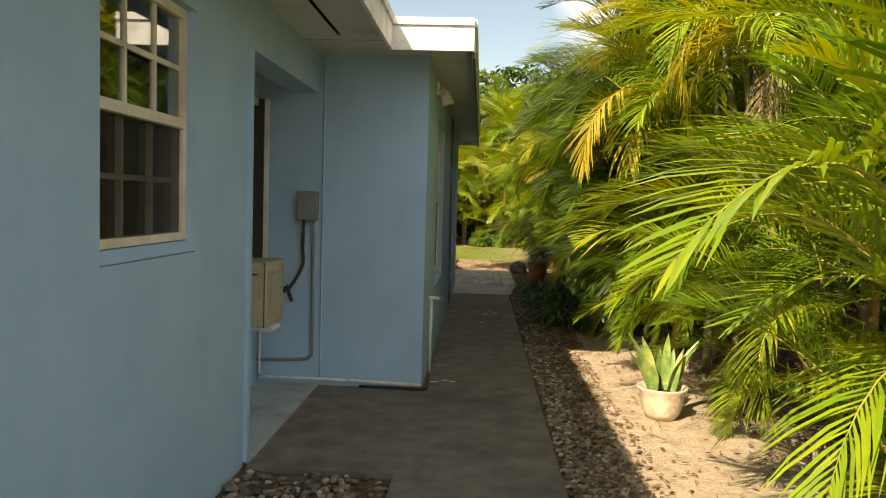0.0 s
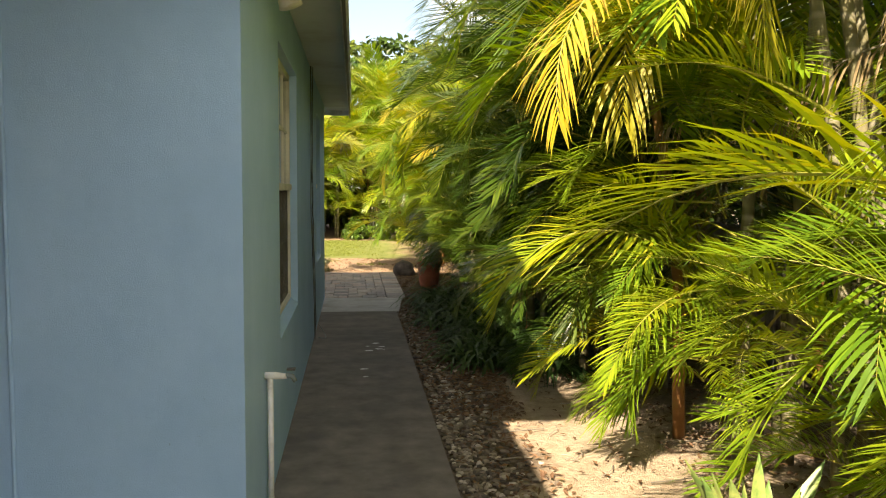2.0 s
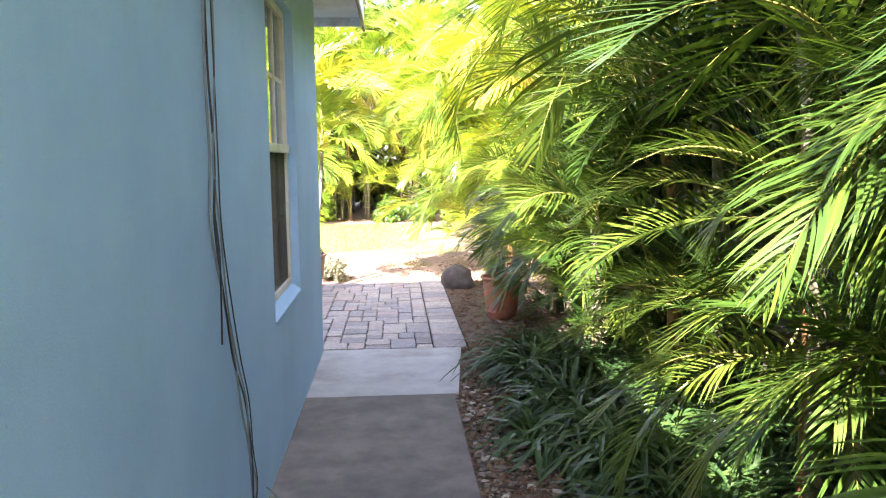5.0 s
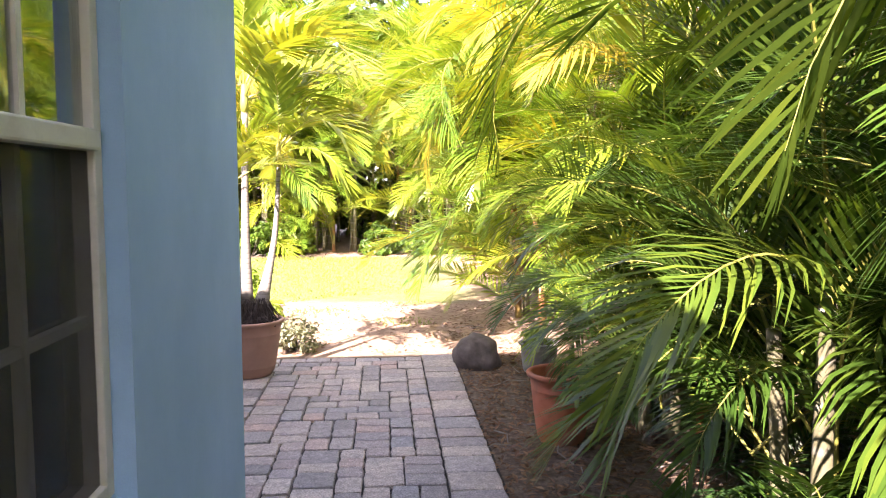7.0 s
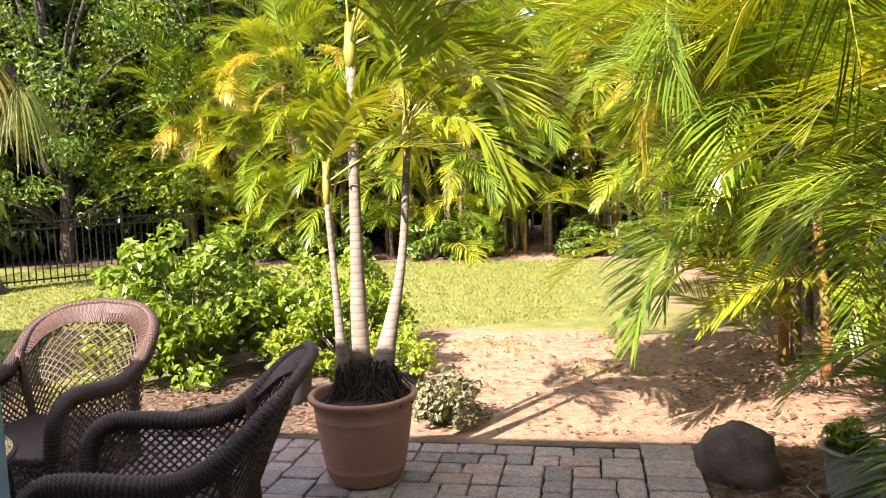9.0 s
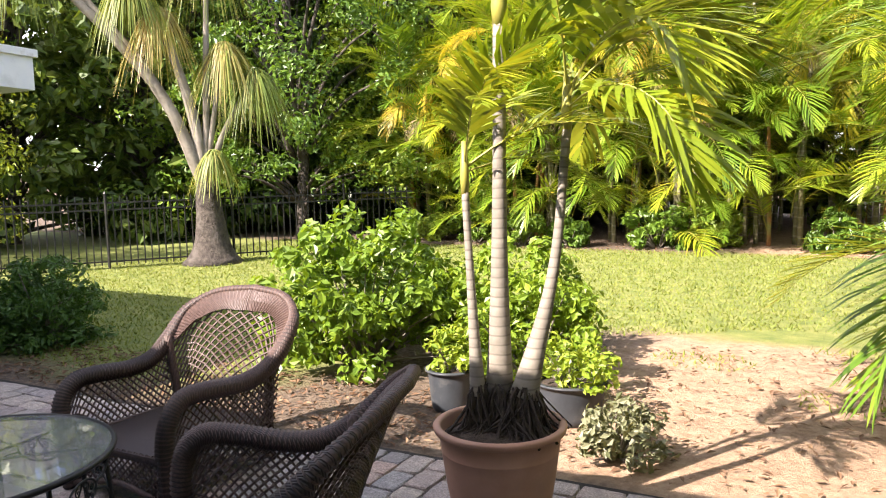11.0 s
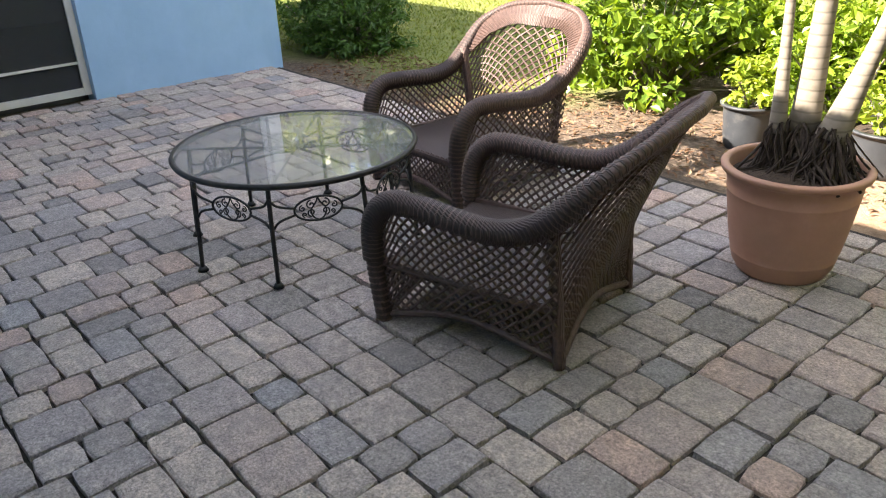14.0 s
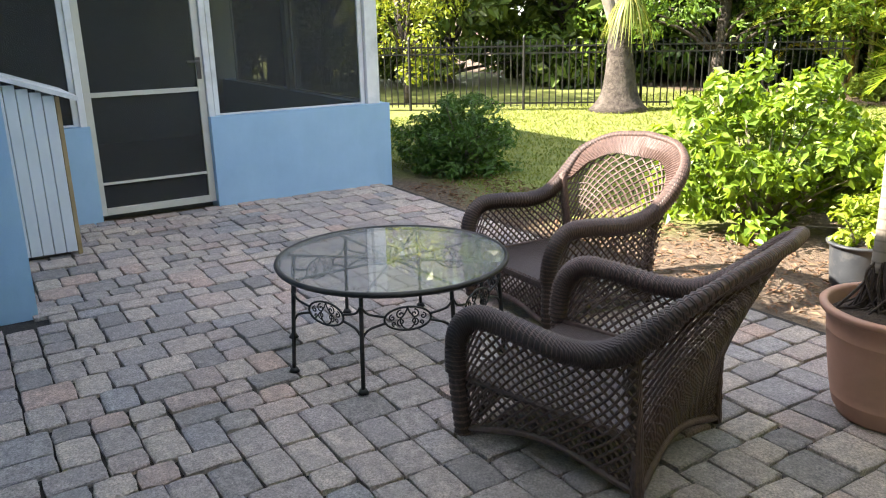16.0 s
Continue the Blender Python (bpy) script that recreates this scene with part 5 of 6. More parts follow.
POTFROND = frond_set("palm_frond", POTPALMLEAF, RACHIS, [
    dict(length=1.0, pairs=26, leaf=0.36, bend=b, droop=d, wide=0.036, fold=f, petiole=0.2) for b, d, f in ((75, 0.25, 0.55), (105, 0.35, 0.5), (130, 0.4, 0.45), (150, 0.45, 0.4))])


def pot_palm(base, mid, top, r0, r1, nf, size, seed, label):
    rng = np.random.default_rng(seed)
    b = Vector(base)
    t = thing("potted_palm", Matrix.Translation(b), label, "palm", "palms in the terracotta planter")
    pts = smooth_path([(0, 0, 0), Vector(mid) - b, Vector(top) - b], 10)
    n = len(pts)
    rad = [r1 + (r0 - r1) * (1 - i / (n - 1)) ** 3.2 for i in range(n)]
    part("trunk", as_mesh("trunk", *tube(pts, rad, 12), smooth=True), GREYSTEM, t, "pale grey ringed trunk with swollen base")
    e = Vector(top) - b
    part("crownshaft", as_mesh("crownshaft", *tube([e - Vector((0, 0, 0.02)), e + Vector((0, 0, 0.06)), e + Vector((0, 0, 0.2))], [r1, r1 * 1.25, r1 * 0.7], 10), smooth=True), RACHIS, t, "green leaf sheath")
    off = rng.uniform(0, 360)
    for k in range(nf):
        place_frond(t, POTFROND, rng, (e.x, e.y, e.z + 0.16 - 0.1 * k / nf), off + k * 137.5, 75 - 62 * k / nf + rng.uniform(-6, 6), size * rng.uniform(0.82, 1.08), rng.uniform(-20, 20))
    roots = []
    for k in range(int(110 * r0 / 0.06)):
        a = rng.uniform(0, 2 * math.pi)
        q = rng.uniform(1.1, 2.0) if rng.random() < 0.65 else rng.uniform(2.0, 3.0)
        z0 = rng.uniform(-0.01, 0.05)
        roots.append(tube(smooth_path([(r0 * 0.8 * math.cos(a), r0 * 0.8 * math.sin(a), z0), (r0 * rng.uniform(0.95, 1.5) * math.cos(a + rng.uniform(-0.5, 0.5)), r0 * rng.uniform(0.95, 1.5) * math.sin(a + rng.uniform(-0.5, 0.5)), z0 - rng.uniform(0.04, 0.13)), (r0 * q * math.cos(a + rng.uniform(-1.2, 1.2)), r0 * q * math.sin(a + rng.uniform(-0.5, 0.5)), 0.395 - b.z)], 3), [rng.uniform(0.003, 0.007)] * 7, 5))
    core = tube([(0, 0, 0.0), (0, 0, -0.05), (0, 0, 0.385 - b.z)], [r0 * 0.75, r0 * 0.95, r0 * 1.25], 10)
    part("root_mass", as_mesh("root_mass", *join_geo(roots + [core])), ROOTS, t, "dark exposed matted roots")
    return t


pot_palm((-0.10, 16.33, 0.545), (-0.095, 16.345, 1.3), (-0.085, 16.35, 2.02), 0.058, 0.026, 8, 1.3, 1, "tallest palm of the planter, pale trunk and arching fronds")
pot_palm((-0.165, 16.26, 0.54), (-0.19, 16.265, 1.0), (-0.215, 16.28, 1.36), 0.034, 0.015, 6, 0.8, 2, "thin short palm of the planter with bright small fronds")
pot_palm((0.02, 16.30, 0.545), (0.115, 16.39, 1.05), (0.15, 16.46, 1.60), 0.060, 0.018, 7, 1.08, 3, "curved pale-trunked palm of the planter with bright fronds")

# pots behind the patio edge
for x, y, r, h, s in ((-1.0, 17.62, 0.15, 0.26, 11), (-0.28, 17.72, 0.2, 0.24, 12)):
    pot("nursery_pot", x, y, r * 0.82, r, h, GREYPOT, "grey plastic nursery pot on the litter beyond the patio", 0, z=-0.028)
    sh = shrub("pot_plant", x, y, r * 2.3, 0.32, "straggly yellow-green plant growing in a grey pot", SHRUBLEAF, 0.05, 16, s, 0.6, "pot plant")
    sh.location.z = h * 0.85 - 0.03
shrub("variegated_plant", 0.14, 17.25, 0.42, 0.3, "low pale variegated plant beside the planter", leaf_material("variegated_leaf", [(0.0, (0.09, 0.12, 0.045)), (1.0, (0.36, 0.34, 0.22))], 0.2), 0.05, 26, 31, 0.6)

# red pot with a small palm beside the path
pot("red_pot", 1.99, 14.64, 0.125, 0.185, 0.41, REDPOT, "ribbed red terracotta pot beside the paver edge", 1, z=-0.028, soil=0.8)
# pale glaze whose colour is greyed for the shade under the palms
PALEGLAZE = surface("shade_greyed_glaze", (0.20, 0.20, 0.17), (0.30, 0.29, 0.25), 9.0, 0.45, bump=0.2, stain=(0.12, 0.10, 0.08), sscale=7.0, local=True)
pot("pale_pot", 2.19, 16.30, 0.12, 0.15, 0.24, PALEGLAZE, "pale cream-grey pot under the palms by the patio", 1, z=-0.028)
shrub("pot_plant", 2.19, 16.30, 0.26, 0.17, "low reddish-green plant in a pale pot", SHRUBLEAF, 0.045, 9, 33, 0.5, "pot plant").location.z = 0.15

# pale pot with a snake plant on the sand
cp = thing("snake_plant_pot", pose(2.22, 4.93, -0.028), "cream glazed pot with a cracked rim on the sand", "plant pot")
part("pot_wall", as_mesh("pot_wall", *lathe([(0, 0), (0.10, 0), (0.135, 0.05), (0.155, 0.13), (0.165, 0.20), (0.185, 0.225), (0.185, 0.24), (0.165, 0.235), (0.15, 0.19)], 32), smooth=True), CERAMIC, cp)
part("soil", as_mesh("soil", *lathe([(0, 0.2), (0.155, 0.19)], 24), smooth=True), SOIL, cp)
SNAKE = surface("snake_plant_leaf", (0.10, 0.20, 0.05), (0.20, 0.30, 0.08), 16, 0.4, bump=0.05, stain=(0.50, 0.50, 0.16), sscale=5)
sn = thing("snake_plant", pose(2.22, 4.93, 0.16), "upright yellow-edged snake plant in a cream pot", "pot plant")
rng = np.random.default_rng(8)
for k in range(22):
    a, ln, h = rng.uniform(0, 6.28), rng.uniform(0.03, 0.24), rng.uniform(0.25, 0.46)
    pts = [(0.08 * math.cos(a), 0.08 * math.sin(a), 0), ((0.08 + ln * 0.4) * math.cos(a), (0.08 + ln * 0.4) * math.sin(a), h * 0.55), ((0.08 + ln) * math.cos(a), (0.08 + ln) * math.sin(a), h)]
    v, f = [], []
    for (px, py, pz), w in zip(smooth_path(pts, 4), (0.018, 0.026, 0.031, 0.034, 0.034, 0.031, 0.025, 0.014, 0.001)):
        tx, ty = -math.sin(a + 0.6), math.cos(a + 0.6)
        v += [(px - tx * w, py - ty * w, pz), (px + 0.006 * math.cos(a), py + 0.006 * math.sin(a), pz), (px + tx * w, py + ty * w, pz)]
    for i in range(8):
        for j in (0, 1):
            f.append((i * 3 + j, i * 3 + j + 1, i * 3 + j + 4, i * 3 + j + 3))
    part("leaf", as_mesh("leaf", v, f, smooth=True), SNAKE, sn)

# round stone by the paver edge
bm = bmesh.new()
bmesh.ops.create_icosphere(bm, subdivisions=3, radius=1)
for v in bm.verts:
    k = 1 + 0.3 * noise.noise(v.co * 1.3) + 0.10 * noise.noise(v.co * 4) + 0.04 * noise.noise(v.co * 9)
    v.co = Vector((v.co.x * 0.20 * k, v.co.y * 0.19 * k, v.co.z * 0.19 * k))
tagged(part("garden_boulder", bm, ROCK, at=pose(1.73, 16.52, 0.05), smooth=True), "dark rounded garden boulder at the paver corner", "boulder")

# ---- alcove fittings ----
ac = thing("air_conditioner", pose(-0.64, 4.76, 0.60), "cream window air conditioner jutting into the alcove", "air conditioner")
case = part("case", box(-0.305, 0.0, -0.235, 0.235, 0, 0.46, 0.012), CREAM, ac)
for i in range(9):
    part("louvre", box(0.001, 0.008, -0.2, 0.2, 0.06 + i * 0.04, 0.08 + i * 0.04, 0.002), CREAM, case)
part("side_slot", box(-0.18, -0.06, -0.239, -0.2355, 0.37, 0.385), DARKTRIM, case, "dark vent slot")
part("side_panel", box(-0.21, -0.04, -0.240, -0.2352, 0.03, 0.34, 0.002), CREAM, case)
part("side_seam", box(-0.02, -0.012, -0.238, -0.2352, 0.0, 0.46), DARKTRIM, case)
part("drip_tray", box(-0.15, 0.03, -0.2, 0.05, -0.03, -0.001, 0.004), OLDWHITE, ac, "white drip tray beneath")

jb = thing("junction_box", pose(-0.54, 5.398, 1.35), "grey steel electrical box on the alcove wall", "electrical box")
jcase = part("case", box(-0.075, 0.075, -0.09, -0.001, 0, 0.22, 0.008), GREYBOX, jb)
part("lid", box(-0.079, 0.079, -0.098, -0.0905, -0.005, 0.225, 0.004), GREYBOX, jcase)


def cable(name, keys, r, mat, label, category="cable", n=10, sides=7):
    return tagged(part(name, as_mesh(name, *tube(smooth_path(keys, n), r, sides), smooth=True), mat), label, category)


cable("power_cable", [(-0.575, 5.35, 1.36), (-0.58, 5.35, 1.12), (-0.575, 5.33, 0.98), (-0.64, 5.2, 0.82), (-0.66, 5.06, 0.80), (-0.62, 4.99, 0.84)], 0.014, CABLE, "thick black power cable from the box to the air conditioner")
cable("power_cable_loop", [(-0.615, 5.0, 0.86), (-0.595, 5.0, 0.80), (-0.575, 5.0, 0.74), (-0.59, 5.0, 0.76), (-0.615, 5.0, 0.83)], 0.010, CABLE, "black looped cable end at the air conditioner")
cable("conduit_pipe", [(-0.50, 5.375, 1.36), (-0.50, 5.375, 0.9), (-0.50, 5.375, 0.34), (-0.51, 5.375, 0.24), (-0.60, 5.375, 0.21), (-0.86, 5.375, 0.20), (-0.945, 5.375, 0.20)], 0.014, GREYBOX, "grey conduit bending along the alcove wall", "pipe", 8)
cable("wall_conduit", [(-0.43, 5.388, 0.06), (-0.43, 5.388, 1.2), (-0.43, 5.388, 2.66)], 0.008, STUCCO, "thin painted conduit up the wall", "pipe")
cable("drain_pipe", [(-0.925, 5.37, 0.60), (-0.925, 5.37, 0.3), (-0.925, 5.37, 0.08)], 0.012, PVC, "thin white drain pipe under the air conditioner", "pipe")
cable("drain_pipe", [(-0.925, 5.375, 0.06), (-0.2, 5.378, 0.05), (0.40, 5.378, 0.035)], 0.013, PVC, "thin white pipe along the foot of the wall", "pipe")
cable("black_hose", [(-0.1, 5.36, 0.013), (0.2, 5.355, 0.013), (0.425, 5.36, 0.013), (0.43, 5.6, 0.013), (0.425, 5.9, 0.013)], 0.011, CABLE, "black hose lying along the wall's foot", "hose")
tp = thing("garden_tap", pose(0.425, 6.06, 0.0), "white water pipe with a small metal garden tap", "tap")
part("pipe", as_mesh("pipe", *tube([(0, 0, 0), (0, 0, 0.66)], 0.014, 10), smooth=True), PVC, tp)
part("elbow", as_mesh("elbow", *tube([(-0.03, 0, 0.665), (0.02, 0, 0.665), (0.075, 0, 0.66)], [0.017, 0.018, 0.012], 9), smooth=True), PVC, tp)
part("spout", as_mesh("spout", *tube([(0.07, 0, 0.665), (0.10, 0, 0.66), (0.115, 0, 0.635)], [0.012, 0.012, 0.010], 8), smooth=True), GREYBOX, tp, "dull metal spout")
part("handle", box(0.075, 0.115, -0.02, 0.02, 0.69, 0.698, 0.003), DARKTRIM, tp)
fl = thing("floodlight", pose(0.40, 6.35, 2.44), "small white flood lamp under the eave", "lamp")
part("bracket", box(0.001, 0.03, -0.05, 0.05, 0.05, 0.17, 0.004), PVC, fl)
part("shade", as_mesh("shade", *tube([(0.03, 0, 0.12), (0.08, 0, 0.06), (0.11, 0, -0.03)], [0.03, 0.045, 0.06], 14), smooth=True), PVC, fl)
# loose cables hanging down the east wall
for k in range(4):
    rg = random.Random(k + 3)
    base = [(9.83, 2.66), (9.82, 2.2), (9.81, 1.8), (9.79, 1.5), (9.80, 1.28), (9.90, 1.02), (10.02, 0.80), (10.13, 0.60), (10.19, 0.40), (10.24, 0.22), (10.33 - 0.12 * k, 0.06)]
    keys = [(0.411 + 0.005 * k + rg.uniform(0, 0.008), y + rg.uniform(-0.035, 0.035) + 0.012 * k, z) for y, z in base]
    cable("hanging_cable", keys, 0.0045 - 0.0006 * k, CABLE if k % 2 else GREYBOX, "loose dark cable hanging down the blue wall", n=5, sides=5)
cable("hanging_cable", [(0.45, 10.32, 0.03), (0.52, 10.38, 0.012), (0.50, 10.5, 0.05), (0.44, 10.42, 0.16)], 0.004, GREYBOX, "loose cable end curling on the path")
cable("hanging_cable", [(0.42, 9.8, 1.35), (0.44, 9.76, 1.2), (0.43, 9.80, 1.05), (0.42, 9.83, 0.9)], 0.003, CABLE, "loose cable end against the blue wall")

# ---- low shed beside the porch ----
sh = thing("garden_shed", pose(0, 0, 0), "low white boarded storage shed against the house wall", "shed")
SHEDW = surface("white_boards", (0.62, 0.66, 0.68), (0.70, 0.73, 0.74), 6, 0.6, bump=0.15)
for i in range(5):
    y0 = 13.724 + i * 0.070
    part("board", box(-4.24, -4.20, y0, y0 + 0.066, 0.03, 1.163 - 0.356 * (y0 + 0.066 - 13.723), 0.004), SHEDW, sh)
part("front_board", box(-5.0, -4.245, 14.04, 14.07, 0.03, 1.04, 0.004), SHEDW, sh)
part("corner_post", box(-4.262, -4.215, 14.075, 14.10, 0.0, 1.03, 0.003), WOOD, sh, "raw timber corner post")
rb = bmesh.new()
vs = [[rb.verts.new((x, y, z)) for y, z in ((13.723, 1.17), (14.20, 1.00), (14.20, 1.03), (13.723, 1.20))] for x in (-5.05, -4.15)]
for i in range(4):
    rb.faces.new((vs[0][i], vs[0][(i + 1) % 4], vs[1][(i + 1) % 4], vs[1][i]))
rb.faces.new(vs[0][::-1])
rb.faces.new(vs[1])
bmesh.ops.recalc_face_normals(rb, faces=rb.faces)
part("lid_roof", rb, WHITE, sh, "sloping white lid")
part("base", box(-5.0, -4.25, 13.73, 14.03, 0.0, 0.06), DARKTRIM, sh)
# a covered crate inside the porch
pc = thing("storage_crate", pose(-7.2, 14.3, 0.01), "grey covered crate on the porch floor", "crate")
part("body", box(-0.5, 0.5, -0.35, 0.35, 0, 0.55, 0.02), surface("grey_cover", (0.16, 0.17, 0.17), (0.22, 0.23, 0.23), 5, 0.8), pc)

# ---- iron fence ----
F0, F1 = Vector((-12.6, 17.15, -0.03)), Vector((-5.9, 25.5, -0.03))
fd = (F1 - F0).normalized()
flen = (F1 - F0).length
fence = thing("iron_fence", pose(F0.x, F0.y, F0.z, 0, 0, math.degrees(math.atan2(fd.y, fd.x))), "black iron picket fence across the lawn", "fence")
picket = as_mesh("picket", *join_geo([tube([(0, 0, 0.06), (0, 0, 1.07)], 0.011, 5), tube([(0, 0, 1.07), (0, 0, 1.14)], [0.014, 0.001], 5)]))
postm = as_mesh("post", *tube([(0, 0, 0), (0, 0, 1.17), (0, 0, 1.21)], [0.025, 0.025, 0.006], 6))
for me in (picket, postm):
    me.materials.append(IRON)
k, s = 0, 0.0
while s < flen:
    o = part("post" if k % 18 == 0 else "picket", postm if k % 18 == 0 else picket, IRON, fence, at=pose(s, 0, 0))
    s += 0.105
    k += 1
for z in (0.12, 0.92, 1.03):
    part("rail", box(0, flen, -0.012, 0.012, z - 0.012, z + 0.012), IRON, fence)


# ---- board fence behind the hedge ----
FENCEBOARD = surface("weathered_grey_boards", (0.26, 0.25, 0.24), (0.42, 0.41, 0.40), 9.0, 0.9, bump=0.5, bscale=40, stain=(0.16, 0.14, 0.12), sscale=4.0, rnd=0.25)
bfence = thing("board_fence", pose(4.35, 8.6, -0.03), "weathered grey board fence behind the palm hedge", "fence")
bmesh_board = as_mesh("board", [(x, y, z) for z in (0.03, 1.25) for x, y in ((-0.01, 0), (0.01, 0), (0.01, 0.138), (-0.01, 0.138))], [(0, 3, 2, 1), (4, 5, 6, 7), (0, 1, 5, 4), (1, 2, 6, 5), (2, 3, 7, 6), (3, 0, 4, 7)])
bmesh_board.materials.append(FENCEBOARD)
rgb = random.Random(12)
for i in range(74):
    part("board", bmesh_board, FENCEBOARD, bfence, at=pose(rgb.uniform(-0.004, 0.004), i * 0.145, rgb.uniform(-0.02, 0.02)))
for z in (0.25, 1.0):
    part("rail", box(0.013, 0.05, 0, 10.72, z, z + 0.08, 0.004), FENCEBOARD, bfence)
for i in range(6):
    part("post", box(0.052, 0.14, i * 2.1, i * 2.1 + 0.09, 0, 1.3, 0.005), FENCEBOARD, bfence)


# ---- ponytail palm behind the fence ----
def ponytail(x, y):
    rng = np.random.default_rng(91)
    t = thing("ponytail_palm", pose(x, y, -0.03), "old forked ponytail palm with swollen base and drooping leaf tufts", "tree")
    part("trunk", as_mesh("trunk", *tube(smooth_path([(0, 0, 0), (0, 0, 0.5), (-0.05, 0, 1.3), (-0.1, 0, 1.7)], 5), [0.50, 0.40, 0.34, 0.30, 0.27, 0.25, 0.23, 0.21, 0.20, 0.185, 0.17, 0.155, 0.14, 0.13, 0.115, 0.10], 16), smooth=True), TRUNKBARK, t, "broad swollen grey trunk base")
    u = Vector((math.cos(radians(44)), math.sin(radians(44)), 0))
    limbs = [(-2.5, 4.9, 0.085), (-0.6, 3.9, 0.065), (0.35, 3.4, 0.045), (0.8, 3.0, 0.05), (-1.3, 5.4, 0.05), (0.15, 5.0, 0.05), (-3.0, 5.6, 0.05)]
    tips = []
    for off, h, r in limbs:
        e = u * off + Vector((0, 0, h))
        pts = smooth_path([(-0.06, 0, 1.2), u * off * 0.3 + Vector((0, 0, 1.2 + (h - 1.2) * 0.45)), e], 6)
        part("limb", as_mesh("limb", *tube(pts, [r * (1.3 - 0.05 * i) for i in range(len(pts))], 8), smooth=True), BARK, t)
        tips.append(e)
    tips += [u * 0.1 + Vector((0.3, -0.3, 1.75)), u * -0.9 + Vector((0.1, -0.2, 4.3))]
    for e in tips:
        v, f = [], []
        reach = 0.5 if e.z < 2 else 0.85
        for k in range(380):
            a, el = rng.uniform(0, 6.28), rng.uniform(-0.1, 1.35)
            L = rng.uniform(0.9, 1.9) * reach
            d = np.array([math.cos(a) * math.cos(el), math.sin(a) * math.cos(el), math.sin(el)])
            tx = np.array([-math.sin(a), math.cos(a), 0]) * 0.013
            b0 = len(v)
            p = np.array(e)
            for i in range(6):
                s = i / 5
                c = p + d * L * 0.55 * s + np.array([0, 0, -1]) * L * 0.95 * s ** 2.0
                w = tx * (1 - 0.85 * s)
                v += [tuple(c - w), tuple(c + w)]
            for i in range(5):
                f.append((b0 + 2 * i, b0 + 2 * i + 1, b0 + 2 * i + 3, b0 + 2 * i + 2))
        part("leaf_tuft", as_mesh("leaf_tuft", v, f), TUFTLEAF, t, "hanging tuft of narrow leaves")
    return t


ponytail(-8.0, 22.7)

# ---- gravel, litter ----
bm = bmesh.new()
bmesh.ops.create_icosphere(bm, subdivisions=1, radius=1)
ico_v = np.array([v.co[:] for v in bm.verts])
ico_f = np.array([[v.index for v in f.verts] for f in bm.faces])
bm.free()


def pebbles(name, xs, ys, lo, hi, rng, mat, label, z=-0.025):
    n = len(xs)
    s = rng.uniform(lo, hi, (n, 1, 1)) * rng.uniform(0.6, 1.25, (n, 1, 3)) * np.array([1, 1, 0.55])
    a = rng.uniform(0, 6.28, n)
    v = ico_v[None] * s * (1 + rng.normal(0, 0.13, (n, len(ico_v), 1)))
    c, sn_ = np.cos(a)[:, None], np.sin(a)[:, None]
    v = np.stack([v[..., 0] * c - v[..., 1] * sn_ + xs[:, None], v[..., 0] * sn_ + v[..., 1] * c + ys[:, None], v[..., 2] + z + s[:, 0, 2][:, None] * 0.5], -1)
    f = ico_f[None] + (np.arange(n) * len(ico_v))[:, None, None]
    me = bpy.data.meshes.new(name)
    me.from_pydata(v.reshape(-1, 3).tolist(), [], f.reshape(-1, 3).tolist())
    me.update()
    return tagged(part(name, me, mat), label, "gravel", kind="stuff")


def pebble_material():
    m, n, p = nodes_of("river_gravel")
    isl = n.nodes.new("ShaderNodeNewGeometry").outputs["Random Per Island"]
    col = ramp_node(n, isl, [(0.0, (0.05, 0.04, 0.032)), (0.3, (0.13, 0.10, 0.075)), (0.6, (0.20, 0.16, 0.12)), (0.85, (0.30, 0.25, 0.19)), (1.0, (0.45, 0.40, 0.33))])
    n.links.new(col, p.inputs["Base Color"])
    p.inputs["Roughness"].default_value = 0.8
    bump_node(n, p, noise_node(n, 90.0), 0.4, 0.004)
    return m


GRAVEL = pebble_material()
rng = np.random.default_rng(17)
n = 5200
ys = rng.uniform(0.5, 12.6, n)
xs = 1.37 + np.abs(rng.normal(0, 0.19, n))
ok = (xs < 1.9) & ((ys < 8.5) | (rng.uniform(0, 1, n) < 0.45))
pebbles("gravel", xs[ok], ys[ok], 0.012, 0.028, rng, GRAVEL, "brown river gravel strip beside the concrete path")
n = 900
pebbles("gravel", rng.uniform(-0.46, 0.385, n), rng.uniform(1.2, 3.40, n), 0.014, 0.034, rng, GRAVEL, "brown river gravel at the foot of the wall")

LITTER = leaf_material("fallen_leaf", [(0.0, (0.07, 0.035, 0.02)), (0.5, (0.20, 0.11, 0.06)), (1.0, (0.42, 0.30, 0.18))], 0.1, 0.8)


def litter(regions, rng, label):
    C = []
    for x0, x1, y0, y1, k in regions:
        C.append(np.stack([rng.uniform(x0, x1, k), rng.uniform(y0, y1, k), rng.uniform(-0.022, -0.008, k)], 1))
    C = np.concatenate(C)
    N = np.tile(np.array([0, 0, 2.2]), (len(C), 1))
    return tagged(part("leaf_litter", leaf_mesh("leaf_litter", C, N, 0.055, rng, 0.4), LITTER), label, "leaf litter", kind="stuff")


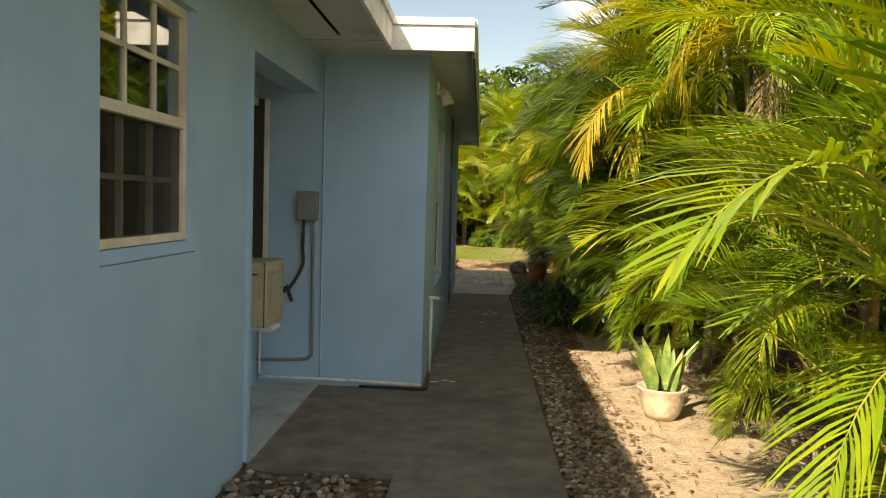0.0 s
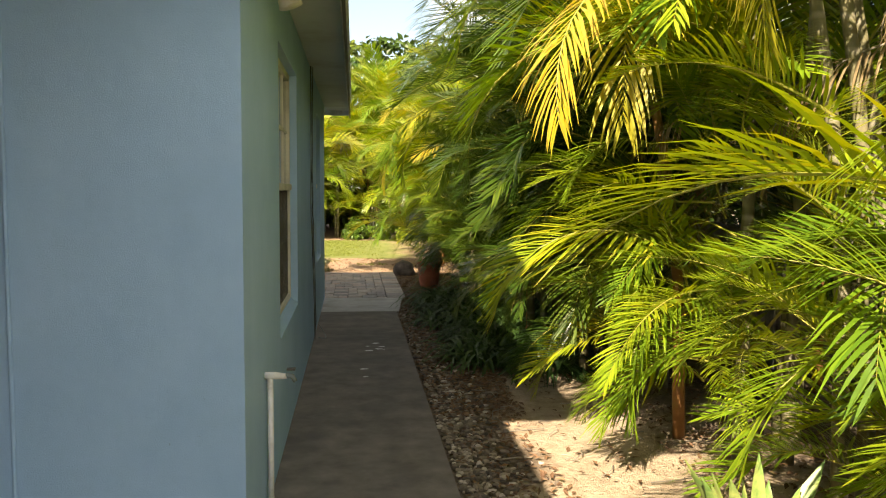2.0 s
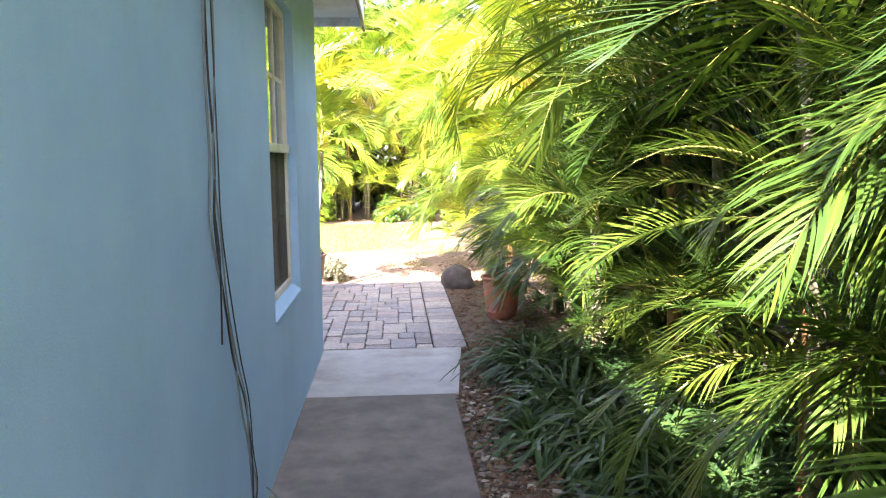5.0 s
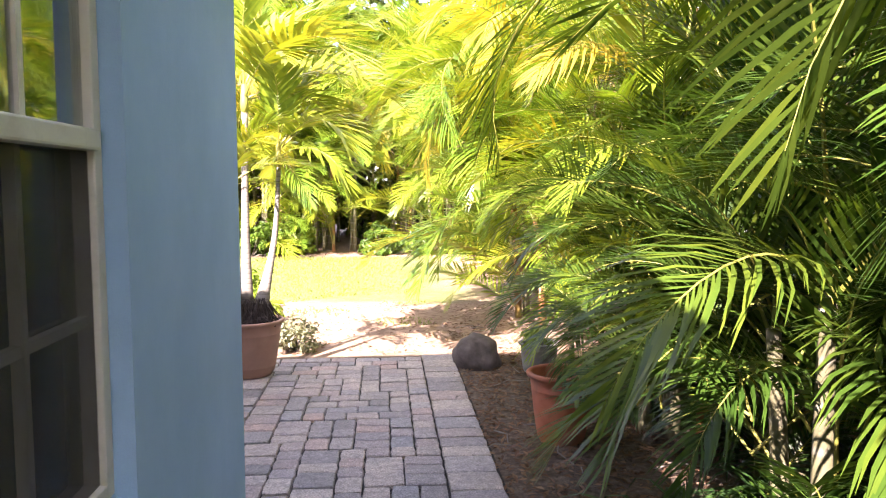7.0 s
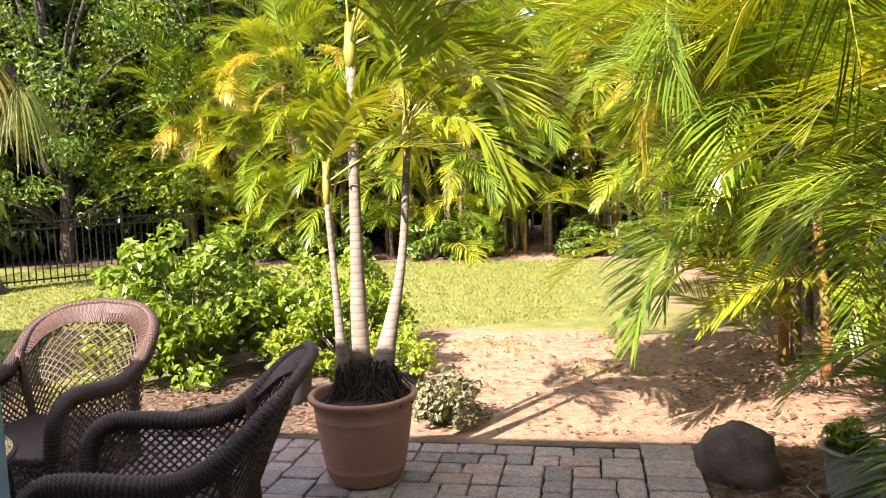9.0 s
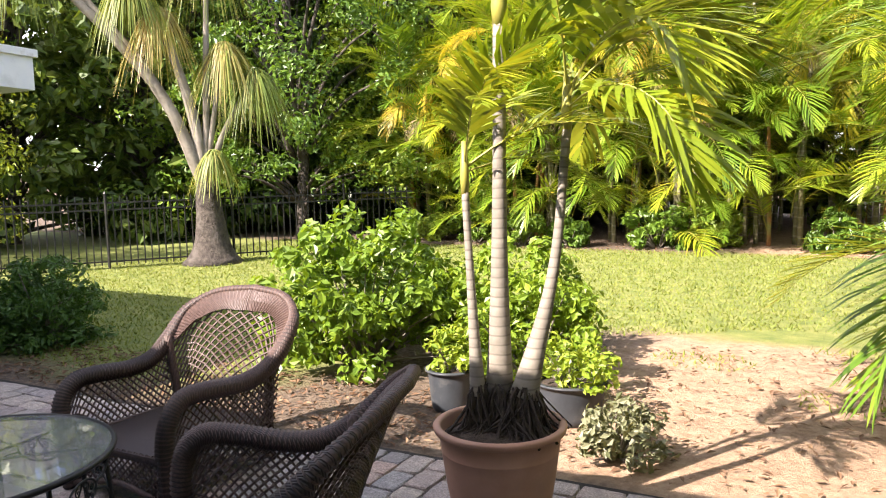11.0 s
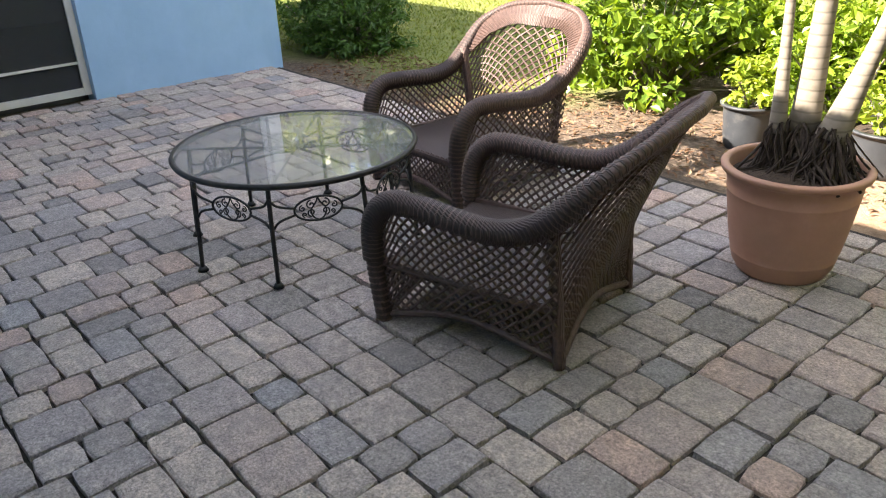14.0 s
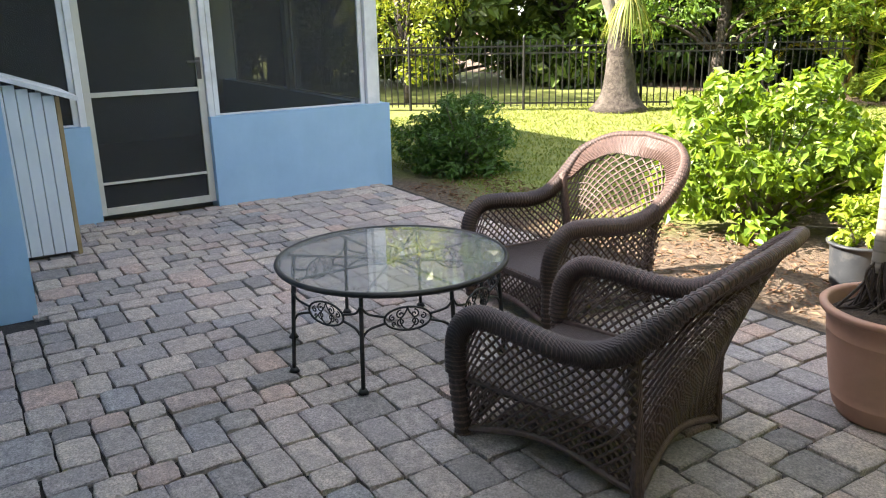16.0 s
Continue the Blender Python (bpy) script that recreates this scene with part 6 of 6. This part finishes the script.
litter([(1.38, 1.95, 0.5, 8.0, 1500), (1.9, 2.7, 0.5, 8.4, 260), (2.65, 3.8, 0.5, 13.0, 3400), (1.9, 2.7, 8.4, 13.0, 1400), (1.36, 2.0, 7.6, 13.6, 3600), (1.5, 2.6, 13.2, 17.0, 2200), (1.6, 3.6, 13.0, 18.5, 1500), (-4.9, -0.2, 16.9, 17.9, 2000), (-0.2, 2.6, 17.0, 19.8, 700), (-6.0, 3.0, 25.8, 27.5, 1200)], rng, "brown fallen leaves and twigs on the ground")
tw = []
for k in range(160):
    x, y, a, L = rng.uniform(1.5, 3.4), rng.uniform(2.5, 18.5), rng.uniform(0, 6.28), rng.uniform(0.08, 0.35)
    tw.append(tube([(x, y, -0.015), (x + L * 0.5 * math.cos(a), y + L * 0.5 * math.sin(a), 0.0), (x + L * math.cos(a + 0.3), y + L * math.sin(a + 0.3), -0.015)], 0.004, 4))
tagged(part("fallen_twigs", as_mesh("fallen_twigs", *join_geo(tw)), BARK), "dry fallen twigs under the palms", "twigs", kind="stuff")

# ---- pavers ----
patio = tagged(part("floor_patio", box(-5.045, 1.56, 13.40, 16.86, -0.14, -0.022), surface("joint_sand", (0.018, 0.016, 0.014), (0.045, 0.04, 0.034), 40, 0.95, bump=0.6)), "patio of mixed grey and rust cobble pavers", "patio", kind="structure")
PAVER = paver_material()


def paver_geo(w, d, h=0.05, b=0.0065, seed=0):
    rg = random.Random(seed)
    v, f = [], []
    ring = [(-w / 2, -d / 2), (0, -d / 2 - 0.001), (w / 2, -d / 2), (w / 2 + 0.001, 0), (w / 2, d / 2), (0, d / 2 + 0.001), (-w / 2, d / 2), (-w / 2 - 0.001, 0)]
    for z, ins in ((-h, 0.0), (-b, 0.0), (-b * 0.3, b * 0.45), (0.0, b * 1.5)):
        for k, (x, y) in enumerate(ring):
            j = rg.uniform(-0.0035, 0.0035) if z > -h else 0
            cx = 0.0035 if k % 2 == 0 and z > -h else 0
            v.append((x - math.copysign(min(abs(x), ins + cx), x) + j, y - math.copysign(min(abs(y), ins + cx), y) + j, z + (rg.uniform(-0.0015, 0.0015) if z == 0 else 0)))
    for i in range(3):
        for k in range(8):
            a, c = i * 8 + k, i * 8 + (k + 1) % 8
            f.append((a, c, c + 8, a + 8))
    f.append(tuple(range(24, 32)))
    return v, f


rg = random.Random(4)
U = 0.069
NX, NY = int((1.272 + 5.085) / U), int((16.86 - 13.41) / U)
taken = [[False] * NX for _ in range(NY)]
shapes, rest, laid = {}, [], 0
for jy in range(NY):
    ix = 0
    while ix < NX:
        if taken[jy][ix]:
            ix += 1
            continue
        run = 0
        while ix + run < NX and not taken[jy][ix + run] and run < 6:
            run += 1
        w = rg.choice([k for k in (2, 3, 3) if k <= run and run - k != 1] or [min(run, 3)])
        d = min(rg.choice((2, 2, 3)), NY - jy)
        if NY - jy - d == 1:
            d = NY - jy if NY - jy <= 3 else 2
        for b in range(d):
            for a in range(w):
                taken[jy + b][ix + a] = True
        cx, cy = 1.272 - (ix + w / 2) * U, 13.41 + (jy + d / 2) * U
        mt = pose(cx, cy, rg.uniform(-0.005, 0.004), rg.uniform(-0.8, 0.8), rg.uniform(-0.8, 0.8), rg.uniform(-1.8, 1.8))
        if not (cx < -3.0 and cy < 13.68):
            if -2.6 < cx and cy < 15.75 and laid < 300:
                if (w, d) not in shapes:
                    shapes[w, d] = as_mesh("paver", *paver_geo(w * U - 0.0085, d * U - 0.0085, seed=w * 10 + d))
                    shapes[w, d].materials.append(PAVER)
                part("paver", shapes[w, d], PAVER, patio, at=mt)
                laid += 1
            else:
                gv, gf = paver_geo(w * U - 0.0085, d * U - 0.0085, seed=rg.randrange(999))
                rest.append(([tuple(mt @ Vector(q)) for q in gv], gf))
        ix += w
y = 13.41
while y + 0.2 < 16.87:
    d = rg.choice((0.16, 0.235, 0.235))
    for x0, x1 in ((1.275, 1.548),):
        mt = pose((x0 + x1) / 2, y + d / 2, rg.uniform(-0.004, 0.003), rg.uniform(-0.9, 0.9), rg.uniform(-0.9, 0.9), rg.uniform(-1.2, 1.2))
        gv, gf = paver_geo(x1 - x0 - 0.01, d - 0.010, seed=rg.randrange(999))
        rest.append(([tuple(mt @ Vector(q)) for q in gv], gf))
    y += d
far = part("pavers_beyond", as_mesh("pavers_beyond", *join_geo(rest)), PAVER, patio)
far["kind"] = "stuff"
